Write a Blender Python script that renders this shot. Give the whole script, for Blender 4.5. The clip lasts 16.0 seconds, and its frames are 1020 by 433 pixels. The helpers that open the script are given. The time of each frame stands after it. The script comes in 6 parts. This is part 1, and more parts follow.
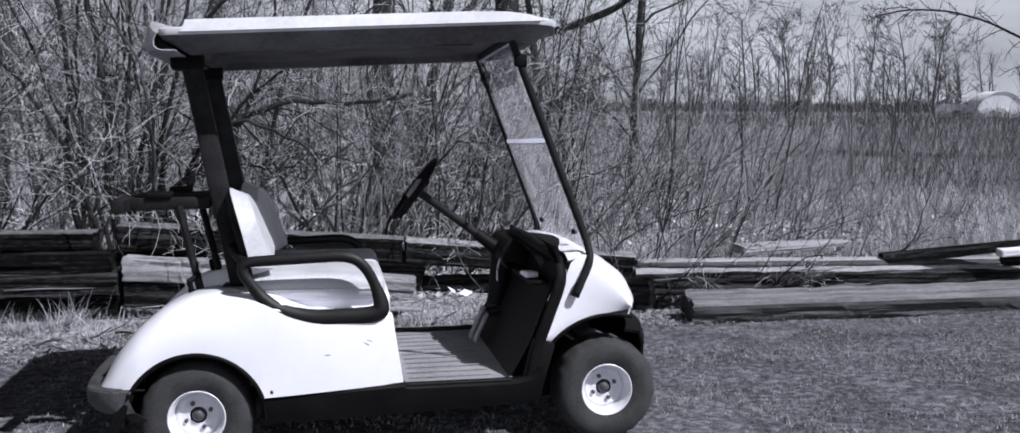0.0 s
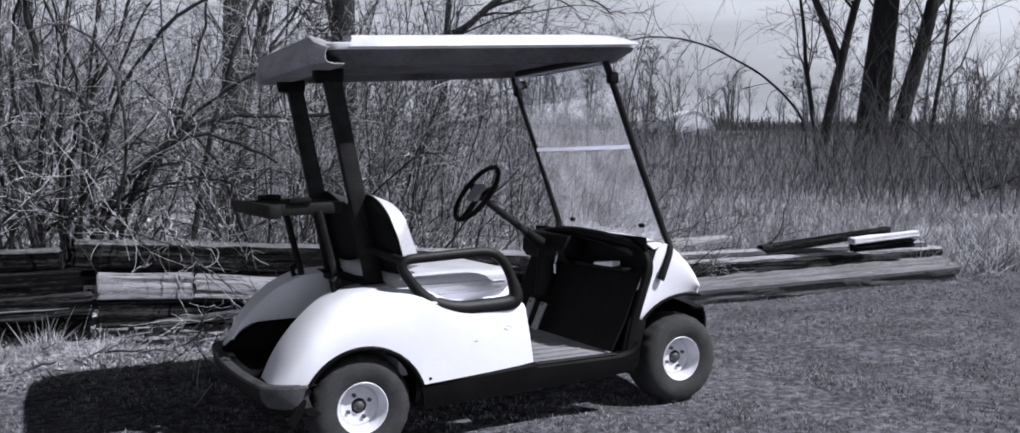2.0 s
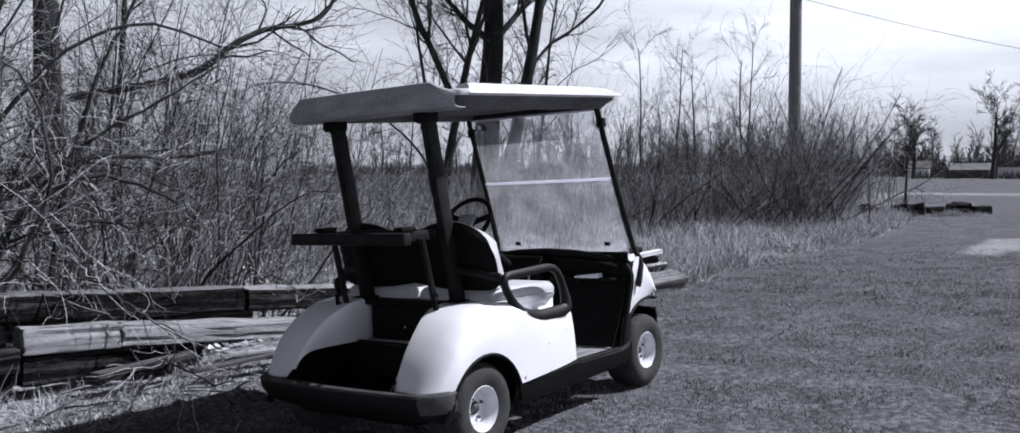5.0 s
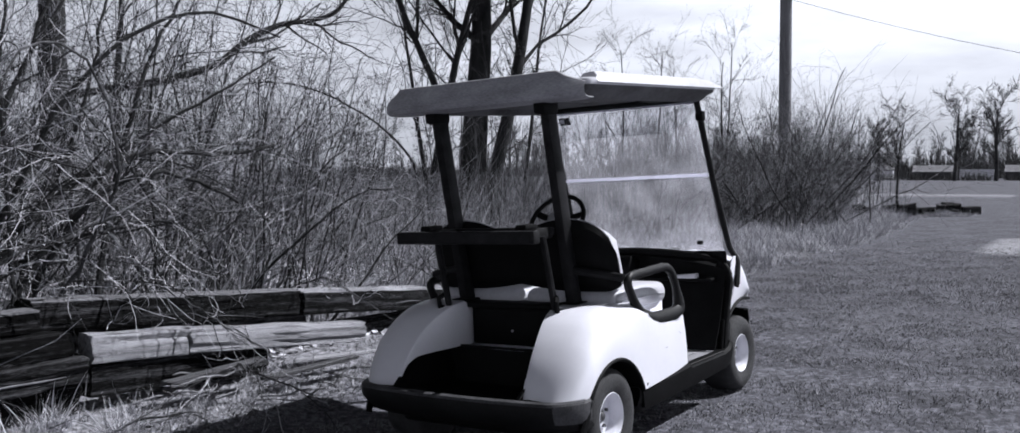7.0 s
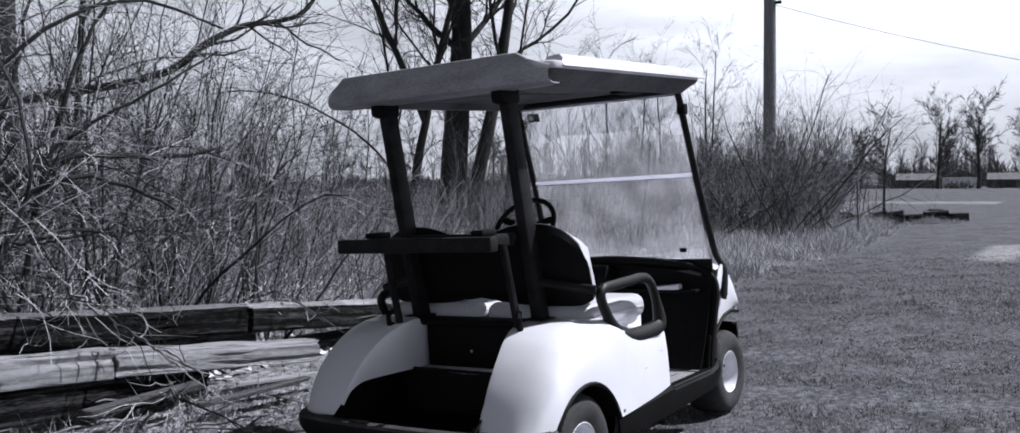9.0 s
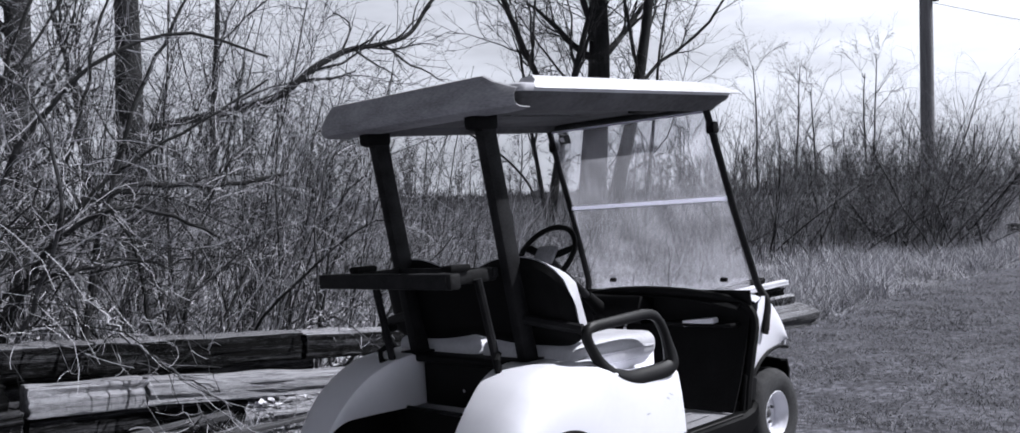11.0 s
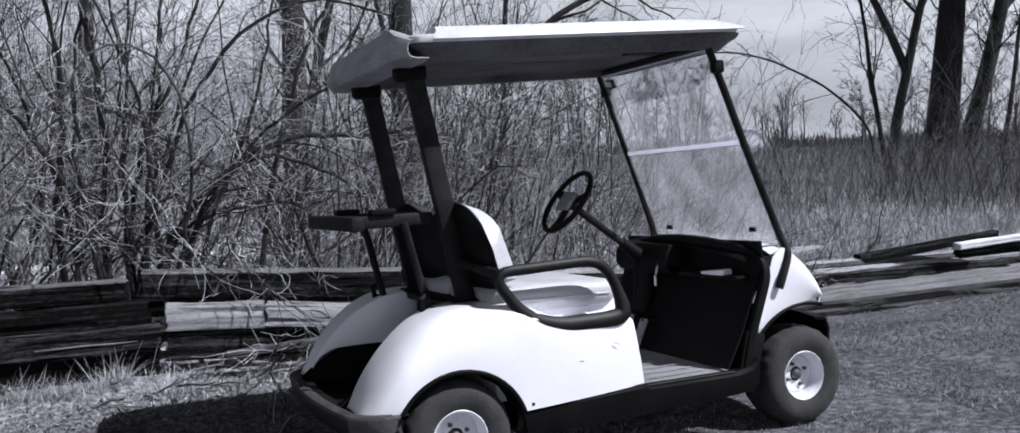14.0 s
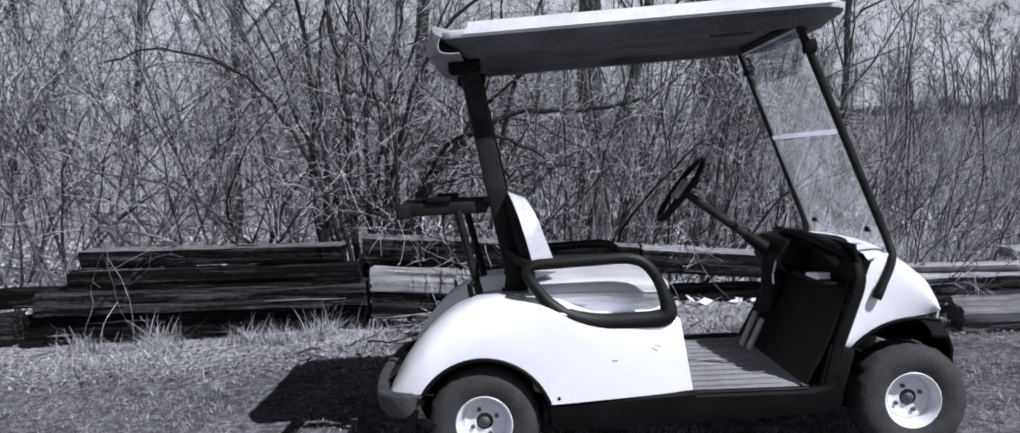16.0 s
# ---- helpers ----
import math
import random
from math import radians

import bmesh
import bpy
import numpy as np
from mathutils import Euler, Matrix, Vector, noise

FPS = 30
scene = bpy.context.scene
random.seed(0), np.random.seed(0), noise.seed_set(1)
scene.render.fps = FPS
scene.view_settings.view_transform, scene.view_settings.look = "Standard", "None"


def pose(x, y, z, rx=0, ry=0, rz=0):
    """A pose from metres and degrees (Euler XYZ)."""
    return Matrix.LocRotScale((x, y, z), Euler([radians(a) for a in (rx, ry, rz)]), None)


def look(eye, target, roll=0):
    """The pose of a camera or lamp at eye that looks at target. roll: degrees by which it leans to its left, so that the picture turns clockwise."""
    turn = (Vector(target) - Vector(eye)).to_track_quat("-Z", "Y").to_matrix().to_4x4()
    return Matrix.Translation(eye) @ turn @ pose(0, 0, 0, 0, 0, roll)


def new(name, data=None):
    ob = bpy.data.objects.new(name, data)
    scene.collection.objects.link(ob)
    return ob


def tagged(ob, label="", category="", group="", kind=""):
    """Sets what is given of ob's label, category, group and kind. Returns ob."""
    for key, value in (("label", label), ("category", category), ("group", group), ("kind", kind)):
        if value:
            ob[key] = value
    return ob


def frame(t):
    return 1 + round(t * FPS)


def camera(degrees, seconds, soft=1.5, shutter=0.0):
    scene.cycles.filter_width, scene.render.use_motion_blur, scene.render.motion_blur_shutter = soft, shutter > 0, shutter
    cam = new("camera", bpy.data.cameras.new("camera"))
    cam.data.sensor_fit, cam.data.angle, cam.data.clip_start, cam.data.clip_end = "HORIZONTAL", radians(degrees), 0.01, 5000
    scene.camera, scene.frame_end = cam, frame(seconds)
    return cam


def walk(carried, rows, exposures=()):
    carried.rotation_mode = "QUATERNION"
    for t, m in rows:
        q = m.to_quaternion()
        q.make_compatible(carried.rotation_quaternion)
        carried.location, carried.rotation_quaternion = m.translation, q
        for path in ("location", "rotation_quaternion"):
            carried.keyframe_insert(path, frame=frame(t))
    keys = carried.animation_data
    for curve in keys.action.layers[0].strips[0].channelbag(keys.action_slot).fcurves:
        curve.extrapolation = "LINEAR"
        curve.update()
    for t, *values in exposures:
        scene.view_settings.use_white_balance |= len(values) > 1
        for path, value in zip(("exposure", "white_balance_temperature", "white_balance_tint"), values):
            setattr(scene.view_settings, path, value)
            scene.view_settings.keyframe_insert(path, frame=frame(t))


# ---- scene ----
cam = camera(56.0, 16.0, soft=1.55)
PATH = [
    (0, (0.477, -4.284, 1.404), (0.866, -2.337, 1.167), 0.1),
    (0.5, (-0.017, -4.367, 1.378), (0.469, -2.44, 1.159), 0.2),
    (1, (-0.467, -4.361, 1.393), (0.092, -2.452, 1.186), 0.0),
    (1.5, (-0.911, -4.318, 1.364), (-0.22, -2.452, 1.167), -0.0),
    (2, (-1.278, -4.211, 1.368), (-0.336, -2.458, 1.17), 0.2),
    (2.5, (-1.689, -4.1, 1.38), (-0.566, -2.458, 1.168), 0.3),
    (3, (-2.14, -3.974, 1.365), (-0.888, -2.423, 1.201), 0.3),
    (3.5, (-2.545, -3.809, 1.329), (-1.191, -2.343, 1.197), 0.3),
    (4, (-2.974, -3.686, 1.331), (-1.491, -2.351, 1.203), 0.2),
    (4.2, (-3.114, -3.598, 1.322), (-1.574, -2.327, 1.21), 0.1),
    (6.5, (-3.699, -2.648, 1.326), (-2.04, -1.535, 1.222), -0.2),
    (7, (-3.691, -2.492, 1.287), (-2.026, -1.388, 1.187), -0.2),
    (7.5, (-3.65, -2.329, 1.24), (-1.983, -1.229, 1.145), -0.4),
    (8, (-3.525, -2.298, 1.222), (-1.854, -1.2, 1.146), -0.7),
    (8.5, (-3.324, -2.296, 1.235), (-1.648, -1.208, 1.154), -0.6),
    (8.7, (-3.267, -2.281, 1.233), (-1.584, -1.204, 1.155), -0.5),
    (10.8, (-2.612, -2.654, 1.278), (-1.075, -1.375, 1.229), -1.9),
    (11, (-2.562, -2.695, 1.29), (-1.083, -1.349, 1.244), -1.4),
    (11.5, (-2.427, -2.866, 1.298), (-1.078, -1.39, 1.25), -1.6),
    (12, (-2.349, -3.005, 1.281), (-1.11, -1.436, 1.223), -1.7),
    (12.5, (-2.078, -3.248, 1.235), (-0.946, -1.6, 1.16), -1.9),
    (13, (-1.828, -3.435, 1.244), (-0.771, -1.74, 1.143), -2.0),
    (13.5, (-1.559, -3.589, 1.249), (-0.588, -1.846, 1.116), -2.0),
    (14, (-1.271, -3.783, 1.25), (-0.425, -1.976, 1.112), -2.1),
    (14.5, (-0.961, -3.878, 1.276), (-0.271, -2.006, 1.128), -1.9),
    (15, (-0.621, -3.958, 1.299), (-0.144, -2.024, 1.125), -2.1),
    (15.5, (-0.285, -4.04, 1.302), (-0.036, -2.061, 1.146), -2.2),
    (16, (0.078, -4.097, 1.334), (0.106, -2.107, 1.137), -2.3),
]
walk(cam, [(t, look(eye, target, roll)) for t, eye, target, roll in PATH], exposures=[(0, 0.22, 6150, 12), (3, 0.25, 6150, 12), (7, 0.29, 6150, 12), (11.5, 0.31, 6150, 12), (13.5, 0.25, 6150, 12), (16, 0.2, 6150, 12)])

# ---- world, sun, exposure ----
SUN_WAY = Vector((-1.0, 0.95, -1.66)).normalized()
world = bpy.data.worlds.new("sky")
scene.world = world
world.use_nodes = True
wt = world.node_tree
wt.nodes.clear()


def wnode(kind, **values):
    n = wt.nodes.new(kind)
    for k, v in values.items():
        n.inputs[k].default_value = v
    return n


w_out = wnode("ShaderNodeOutputWorld")
w_bg = wnode("ShaderNodeBackground")
w_bg.inputs["Strength"].default_value = 0.085
w_sky = wnode("ShaderNodeTexSky")
w_sky.sky_type = "NISHITA"
w_sky.sun_disc = False
w_sky.sun_elevation = math.asin(-SUN_WAY.z)
w_sky.sun_rotation = math.atan2(-SUN_WAY.x, -SUN_WAY.y)
w_sky.air_density, w_sky.dust_density = 1.0, 2.0
w_bw = wnode("ShaderNodeRGBToBW")
wt.links.new(w_sky.outputs[0], w_bw.inputs[0])
w_co = wnode("ShaderNodeTexCoord")
w_map = wnode("ShaderNodeMapping")
w_map.inputs["Scale"].default_value = (1.6, 1.6, 7.0)
wt.links.new(w_co.outputs["Generated"], w_map.inputs[0])
w_cloud = wnode("ShaderNodeTexNoise", Scale=1.7, Detail=7.0, Roughness=0.55)
wt.links.new(w_map.outputs[0], w_cloud.inputs["Vector"])
w_ramp = wnode("ShaderNodeMapRange")
for k, v in (("From Min", 0.3), ("From Max", 0.7), ("To Min", 8.2), ("To Max", 15.5)):
    w_ramp.inputs[k].default_value = v
wt.links.new(w_cloud.outputs[0], w_ramp.inputs["Value"])
w_dot = wnode("ShaderNodeVectorMath")
w_dot.operation = "DOT_PRODUCT"
w_dot.inputs[1].default_value = (0.725, -0.689, 0.0)
wt.links.new(w_co.outputs["Generated"], w_dot.inputs[0])
w_glow = wnode("ShaderNodeMapRange")
for k, v in (("From Min", 0.1), ("From Max", 0.72), ("To Min", 0.72), ("To Max", 1.5)):
    w_glow.inputs[k].default_value = v
wt.links.new(w_dot.outputs["Value"], w_glow.inputs["Value"])
w_lit = wnode("ShaderNodeMath")
w_lit.operation = "MULTIPLY"
wt.links.new(w_ramp.outputs[0], w_lit.inputs[0])
wt.links.new(w_glow.outputs[0], w_lit.inputs[1])
w_haze = wnode("ShaderNodeMapRange")
w_haze.interpolation_type = "SMOOTHSTEP"
for k, v in (("From Min", 0.04), ("From Max", 0.16), ("To Min", 0.42), ("To Max", 1.03)):
    w_haze.inputs[k].default_value = v
w_thin = wnode("ShaderNodeMapRange")
w_thin.interpolation_type = "SMOOTHSTEP"
for k, v in (("From Min", 0.0), ("From Max", 0.2), ("To Min", 0.7), ("To Max", 1.05)):
    w_thin.inputs[k].default_value = v
w_way = wnode("ShaderNodeMapRange")
for k, v in (("From Min", 0.3), ("From Max", 0.6), ("To Min", 0.0), ("To Max", 1.0)):
    w_way.inputs[k].default_value = v
wt.links.new(w_dot.outputs["Value"], w_way.inputs["Value"])
w_low = wnode("ShaderNodeMix")
wt.links.new(w_way.outputs[0], w_low.inputs[0])
wt.links.new(w_thin.outputs[0], w_low.inputs[2])
wt.links.new(w_haze.outputs[0], w_low.inputs[3])
w_bank = wnode("ShaderNodeMath")
w_bank.operation = "MULTIPLY"
wt.links.new(w_lit.outputs[0], w_bank.inputs[0])
wt.links.new(w_low.outputs[0], w_bank.inputs[1])
w_mix = wnode("ShaderNodeMix")
w_sep = wnode("ShaderNodeSeparateXYZ")
wt.links.new(w_co.outputs["Generated"], w_sep.inputs[0])
w_cover = wnode("ShaderNodeMapRange")
w_cover.interpolation_type = "SMOOTHSTEP"
for k, v in (("From Min", 0.17), ("From Max", 0.43), ("To Min", 0.88), ("To Max", 0.0)):
    w_cover.inputs[k].default_value = v
wt.links.new(w_sep.outputs["Z"], w_cover.inputs["Value"])
wt.links.new(w_sep.outputs["Z"], w_haze.inputs["Value"])
wt.links.new(w_sep.outputs["Z"], w_thin.inputs["Value"])
wt.links.new(w_cover.outputs[0], w_mix.inputs[0])
w_dim = wnode("ShaderNodeMath")
w_dim.operation = "MULTIPLY"
w_dim.inputs[1].default_value = 0.08
wt.links.new(w_bw.outputs[0], w_dim.inputs[0])
wt.links.new(w_dim.outputs[0], w_mix.inputs[2])
wt.links.new(w_bank.outputs[0], w_mix.inputs[3])
w_tint = wnode("ShaderNodeMix")
w_tint.data_type, w_tint.blend_type = "RGBA", "MULTIPLY"
w_tint.inputs[0].default_value = 1.0
wt.links.new(w_mix.outputs[0], w_tint.inputs[6])
w_tint.inputs[7].default_value = (0.935, 0.955, 1.02, 1)
wt.links.new(w_tint.outputs[2], w_bg.inputs["Color"])
wt.links.new(w_bg.outputs[0], w_out.inputs[0])

sun_data = bpy.data.lights.new("sun", "SUN")
sun_data.energy, sun_data.angle, sun_data.color = 5.0, radians(0.5), (1.0, 0.99, 0.985)
sun = new("sun", sun_data)
sun.matrix_world = look((6, -6, 10), Vector((6, -6, 10)) + SUN_WAY)


# ---- materials ----
def grey(v):
    return (v * 0.975, v * 0.975, v * 1.05, 1.0)


def material(name, lo, hi, rough=0.7, scale=8.0, stretch=(1, 1, 1), fine=0.0, bump=0.0, metal=0.0, coat=0.0,
             island=0.0, random_object=0.0, sharp=(0.35, 0.65), spec=0.5, coords="Object", fine_scale=12.0):
    """Grey-toned surface: two scales of noise between the values lo and hi, relief, and a spread from piece to piece."""
    m = bpy.data.materials.new(name)
    m.use_nodes = True
    nt = m.node_tree
    b = nt.nodes["Principled BSDF"]
    b.inputs["Roughness"].default_value = rough
    b.inputs["Metallic"].default_value = metal
    b.inputs["Coat Weight"].default_value = coat
    b.inputs["Specular IOR Level"].default_value = spec
    co = nt.nodes.new("ShaderNodeTexCoord")
    mp = nt.nodes.new("ShaderNodeMapping")
    mp.inputs["Scale"].default_value = stretch
    nt.links.new(co.outputs[coords], mp.inputs[0])
    n1 = nt.nodes.new("ShaderNodeTexNoise")
    n1.inputs["Scale"].default_value, n1.inputs["Detail"].default_value = scale, 5.0
    n2 = nt.nodes.new("ShaderNodeTexNoise")
    n2.inputs["Scale"].default_value, n2.inputs["Detail"].default_value = scale * fine_scale, 4.0
    nt.links.new(mp.outputs[0], n1.inputs["Vector"])
    nt.links.new(mp.outputs[0], n2.inputs["Vector"])
    mx = nt.nodes.new("ShaderNodeMix")
    mx.inputs[0].default_value = fine
    nt.links.new(n1.outputs[0], mx.inputs[2])
    nt.links.new(n2.outputs[0], mx.inputs[3])
    value = mx.outputs[0]
    for source, amount in (("island", island), ("object", random_object)):
        if amount:
            info = nt.nodes.new("ShaderNodeNewGeometry" if source == "island" else "ShaderNodeObjectInfo")
            sub = nt.nodes.new("ShaderNodeMath")
            sub.operation = "MULTIPLY_ADD"
            nt.links.new(info.outputs["Random Per Island" if source == "island" else "Random"], sub.inputs[0])
            sub.inputs[1].default_value = amount
            sub.inputs[2].default_value = -amount / 2
            add = nt.nodes.new("ShaderNodeMath")
            add.operation = "ADD"
            nt.links.new(value, add.inputs[0])
            nt.links.new(sub.outputs[0], add.inputs[1])
            value = add.outputs[0]
    ramp = nt.nodes.new("ShaderNodeValToRGB")
    e = ramp.color_ramp.elements
    e[0].position, e[0].color = sharp[0], grey(lo)
    e[1].position, e[1].color = sharp[1], grey(hi)
    nt.links.new(value, ramp.inputs[0])
    nt.links.new(ramp.outputs[0], b.inputs["Base Color"])
    if bump:
        bn = nt.nodes.new("ShaderNodeBump")
        bn.inputs["Strength"].default_value, bn.inputs["Distance"].default_value = bump, 0.01
        nt.links.new(n2.outputs[0], bn.inputs["Height"])
        nt.links.new(bn.outputs[0], b.inputs["Normal"])
    return m


M_BODY = material("white_body_paint", 0.80, 0.88, rough=0.32, scale=3.0, fine=0.25, coat=0.3, sharp=(0.2, 0.6))
M_ROOF = material("white_roof_plastic", 0.46, 0.62, rough=0.5, scale=4.0, fine=0.3, bump=0.05)
# Darker roof plastic: the rear rim's shade is put into its colour.
M_RIMSHADE = material("shaded_roof_rim", 0.2, 0.42, rough=0.6, scale=5.0, stretch=(1, 1, 3), fine=0.4, bump=0.08)
# Stains and the shade under the roof, both put into this colour.
M_UNDER = material("stained_shaded_lining", 0.02, 0.12, rough=0.8, scale=4.0, fine=0.3, sharp=(0.3, 0.62))
M_BLACK = material("black_plastic", 0.003, 0.008, rough=0.6, spec=0.09, scale=9.0, fine=0.5, bump=0.08)
M_TUBE = material("black_painted_steel", 0.008, 0.024, rough=0.55, spec=0.08, scale=12.0, fine=0.4)
M_BUMPER = material("scuffed_black_plastic", 0.003, 0.014, rough=0.6, spec=0.2, scale=7.0, fine=0.5, bump=0.1)
# Lighter bumper grey: sunlight on corners and ledge put into the colour.
M_LITBUMPER = material("sunlit_grey_plastic", 0.025, 0.085, rough=0.6, spec=0.3, scale=9.0, fine=0.5, bump=0.1)
M_ARM = material("black_moulded_armrest", 0.004, 0.011, rough=0.5, spec=0.24, scale=14.0, fine=0.5, bump=0.1)
M_SEAT = material("pale_seat_vinyl", 0.42, 0.56, rough=0.48, scale=6.0, fine=0.35, bump=0.12)
M_SHELL = material("dark_seat_shell", 0.002, 0.006, rough=0.6, spec=0.12, scale=10.0, fine=0.4)
M_TYRE = material("worn_tyre_rubber", 0.014, 0.045, rough=0.85, scale=14.0, fine=0.5, bump=0.25)
M_RIM = material("white_steel_rim", 0.55, 0.78, rough=0.35, scale=14.0, fine=0.4, sharp=(0.3, 0.55))
M_HUB = material("grimy_hub_steel", 0.03, 0.14, rough=0.55, scale=25.0, fine=0.4, metal=0.3)
M_MAT = material("worn_rubber_floor_mat", 0.16, 0.30, rough=0.7, scale=6.0, fine=0.5, bump=0.3)
M_STRIP = material("pale_plastic_strip", 0.82, 0.9, rough=0.4, scale=10.0, fine=0.3)
M_PAPER = material("folded_paper", 0.62, 0.78, rough=0.9, scale=14.0, fine=0.4)
M_STEEL = material("bare_steel", 0.30, 0.5, rough=0.35, scale=20.0, fine=0.4, metal=0.8)
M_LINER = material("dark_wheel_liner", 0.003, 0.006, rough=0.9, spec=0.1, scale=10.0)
M_TIE = material("dark_weathered_tie", 0.002, 0.15, rough=0.95, scale=3.0, stretch=(0.5, 13, 13), fine=0.45, bump=1.0, random_object=0.12, sharp=(0.5, 0.76), spec=0.15)
M_TIEMID = material("grey_weathered_tie", 0.006, 0.17, rough=0.9, scale=3.0, stretch=(0.4, 12, 12), fine=0.45, bump=1.0, random_object=0.1, sharp=(0.36, 0.68))
M_PLANK = material("pale_weathered_plank", 0.05, 0.42, rough=0.9, scale=3.0, stretch=(0.4, 14, 14), fine=0.45, bump=1.0, random_object=0.06, sharp=(0.33, 0.52))
# Upward timber faces: bleaching plus sunlight put into a paler colour.
M_TOP = material("sunlit_bleached_top", 0.06, 0.5, rough=0.9, scale=3.0, stretch=(0.6, 7, 7), fine=0.5, bump=1.0, random_object=0.1)
M_GREYTOP = material("sunlit_grey_top", 0.05, 0.3, rough=0.9, scale=3.0, stretch=(0.4, 11, 11), fine=0.5, bump=1.0, random_object=0.1)
M_SLIVER = material("silvery_wood_fibre", 0.05, 0.22, rough=0.9, scale=5.0, stretch=(1, 6, 6), fine=0.4, random_object=0.5)
M_CUT = material("fresh_cut_wood", 0.62, 0.8, rough=0.85, scale=8.0, fine=0.4, bump=0.3)
M_TWIG = material("bare_twig_bark", 0.015, 0.62, rough=0.9, scale=2.0, fine=0.2, island=0.8, sharp=(0.4, 0.8))
M_SAPLING = material("grey_sapling_bark", 0.02, 0.55, rough=0.9, scale=2.0, fine=0.2, island=0.75, sharp=(0.3, 0.95))
M_STEM = material("dark_stem_bark", 0.008, 0.10, rough=0.9, scale=5.0, fine=0.4, random_object=0.4, bump=0.3)
M_OLDSTEM = material("dark_old_stem_bark", 0.004, 0.035, rough=0.95, scale=4.0, fine=0.4, bump=0.4)
M_TRUNK = material("rough_tree_bark", 0.004, 0.028, rough=0.95, scale=2.0, stretch=(4, 4, 0.8), fine=0.5, bump=1.0)
M_FAR = material("far_bare_wood", 0.03, 0.14, rough=0.95, scale=0.4, fine=0.3, island=0.4, sharp=(0.25, 0.75))
M_DARKFAR = material("far_dark_bark", 0.012, 0.06, rough=0.95, scale=0.4, fine=0.3, island=0.3)
M_WOOD = material("grey_wood_behind", 0.035, 0.45, rough=0.95, scale=0.6, fine=0.3, island=0.6, sharp=(0.2, 0.85))
M_REED = material("dry_reed_stalks", 0.09, 0.4, rough=0.9, scale=1.2, fine=0.2, island=0.6, sharp=(0.2, 0.8))
M_DRY = material("dead_pale_grass", 0.15, 0.62, rough=0.9, scale=1.5, fine=0.2, island=0.6, sharp=(0.2, 0.8))
M_BLADE = material("short_lawn_grass", 0.035, 0.5, rough=0.8, scale=7.0, fine=0.2, island=0.5, sharp=(0.22, 0.95))
M_STRAW = material("trodden_grey_straw", 0.04, 0.5, rough=0.9, scale=2.5, fine=0.3, island=0.6, sharp=(0.3, 0.95))
M_LITTER = material("dead_leaf_litter", 0.1, 0.82, rough=0.9, scale=4.0, fine=0.3, island=0.8, sharp=(0.1, 0.9))
M_CHIP = material("grey_bark_chips", 0.04, 0.36, rough=0.9, scale=4.0, fine=0.3, island=0.8, sharp=(0.1, 0.9))
M_BROKEN = material("broken_stick_wood", 0.02, 0.26, rough=0.9, scale=5.0, fine=0.3, island=0.8, sharp=(0.2, 0.9))
M_POLE = material("grey_pole_wood", 0.13, 0.27, rough=0.9, scale=3.0, stretch=(6, 6, 0.5), fine=0.5, bump=0.6)
M_WIRE = material("dark_wire", 0.03, 0.05, rough=0.6, scale=5.0)
M_SIDING = material("pale_siding", 0.7, 0.85, rough=0.7, scale=1.0, fine=0.3)
M_ROOFING = material("dark_roofing", 0.05, 0.12, rough=0.9, scale=1.0, fine=0.4)
M_PALEROOF = material("weathered_grey_roofing", 0.13, 0.24, rough=0.9, scale=1.0, fine=0.4)
M_DARKWALL = material("dark_siding", 0.03, 0.07, rough=0.8, scale=1.0, fine=0.4)
M_WINDOW = material("dark_window_pane", 0.02, 0.05, rough=0.15, scale=1.0)


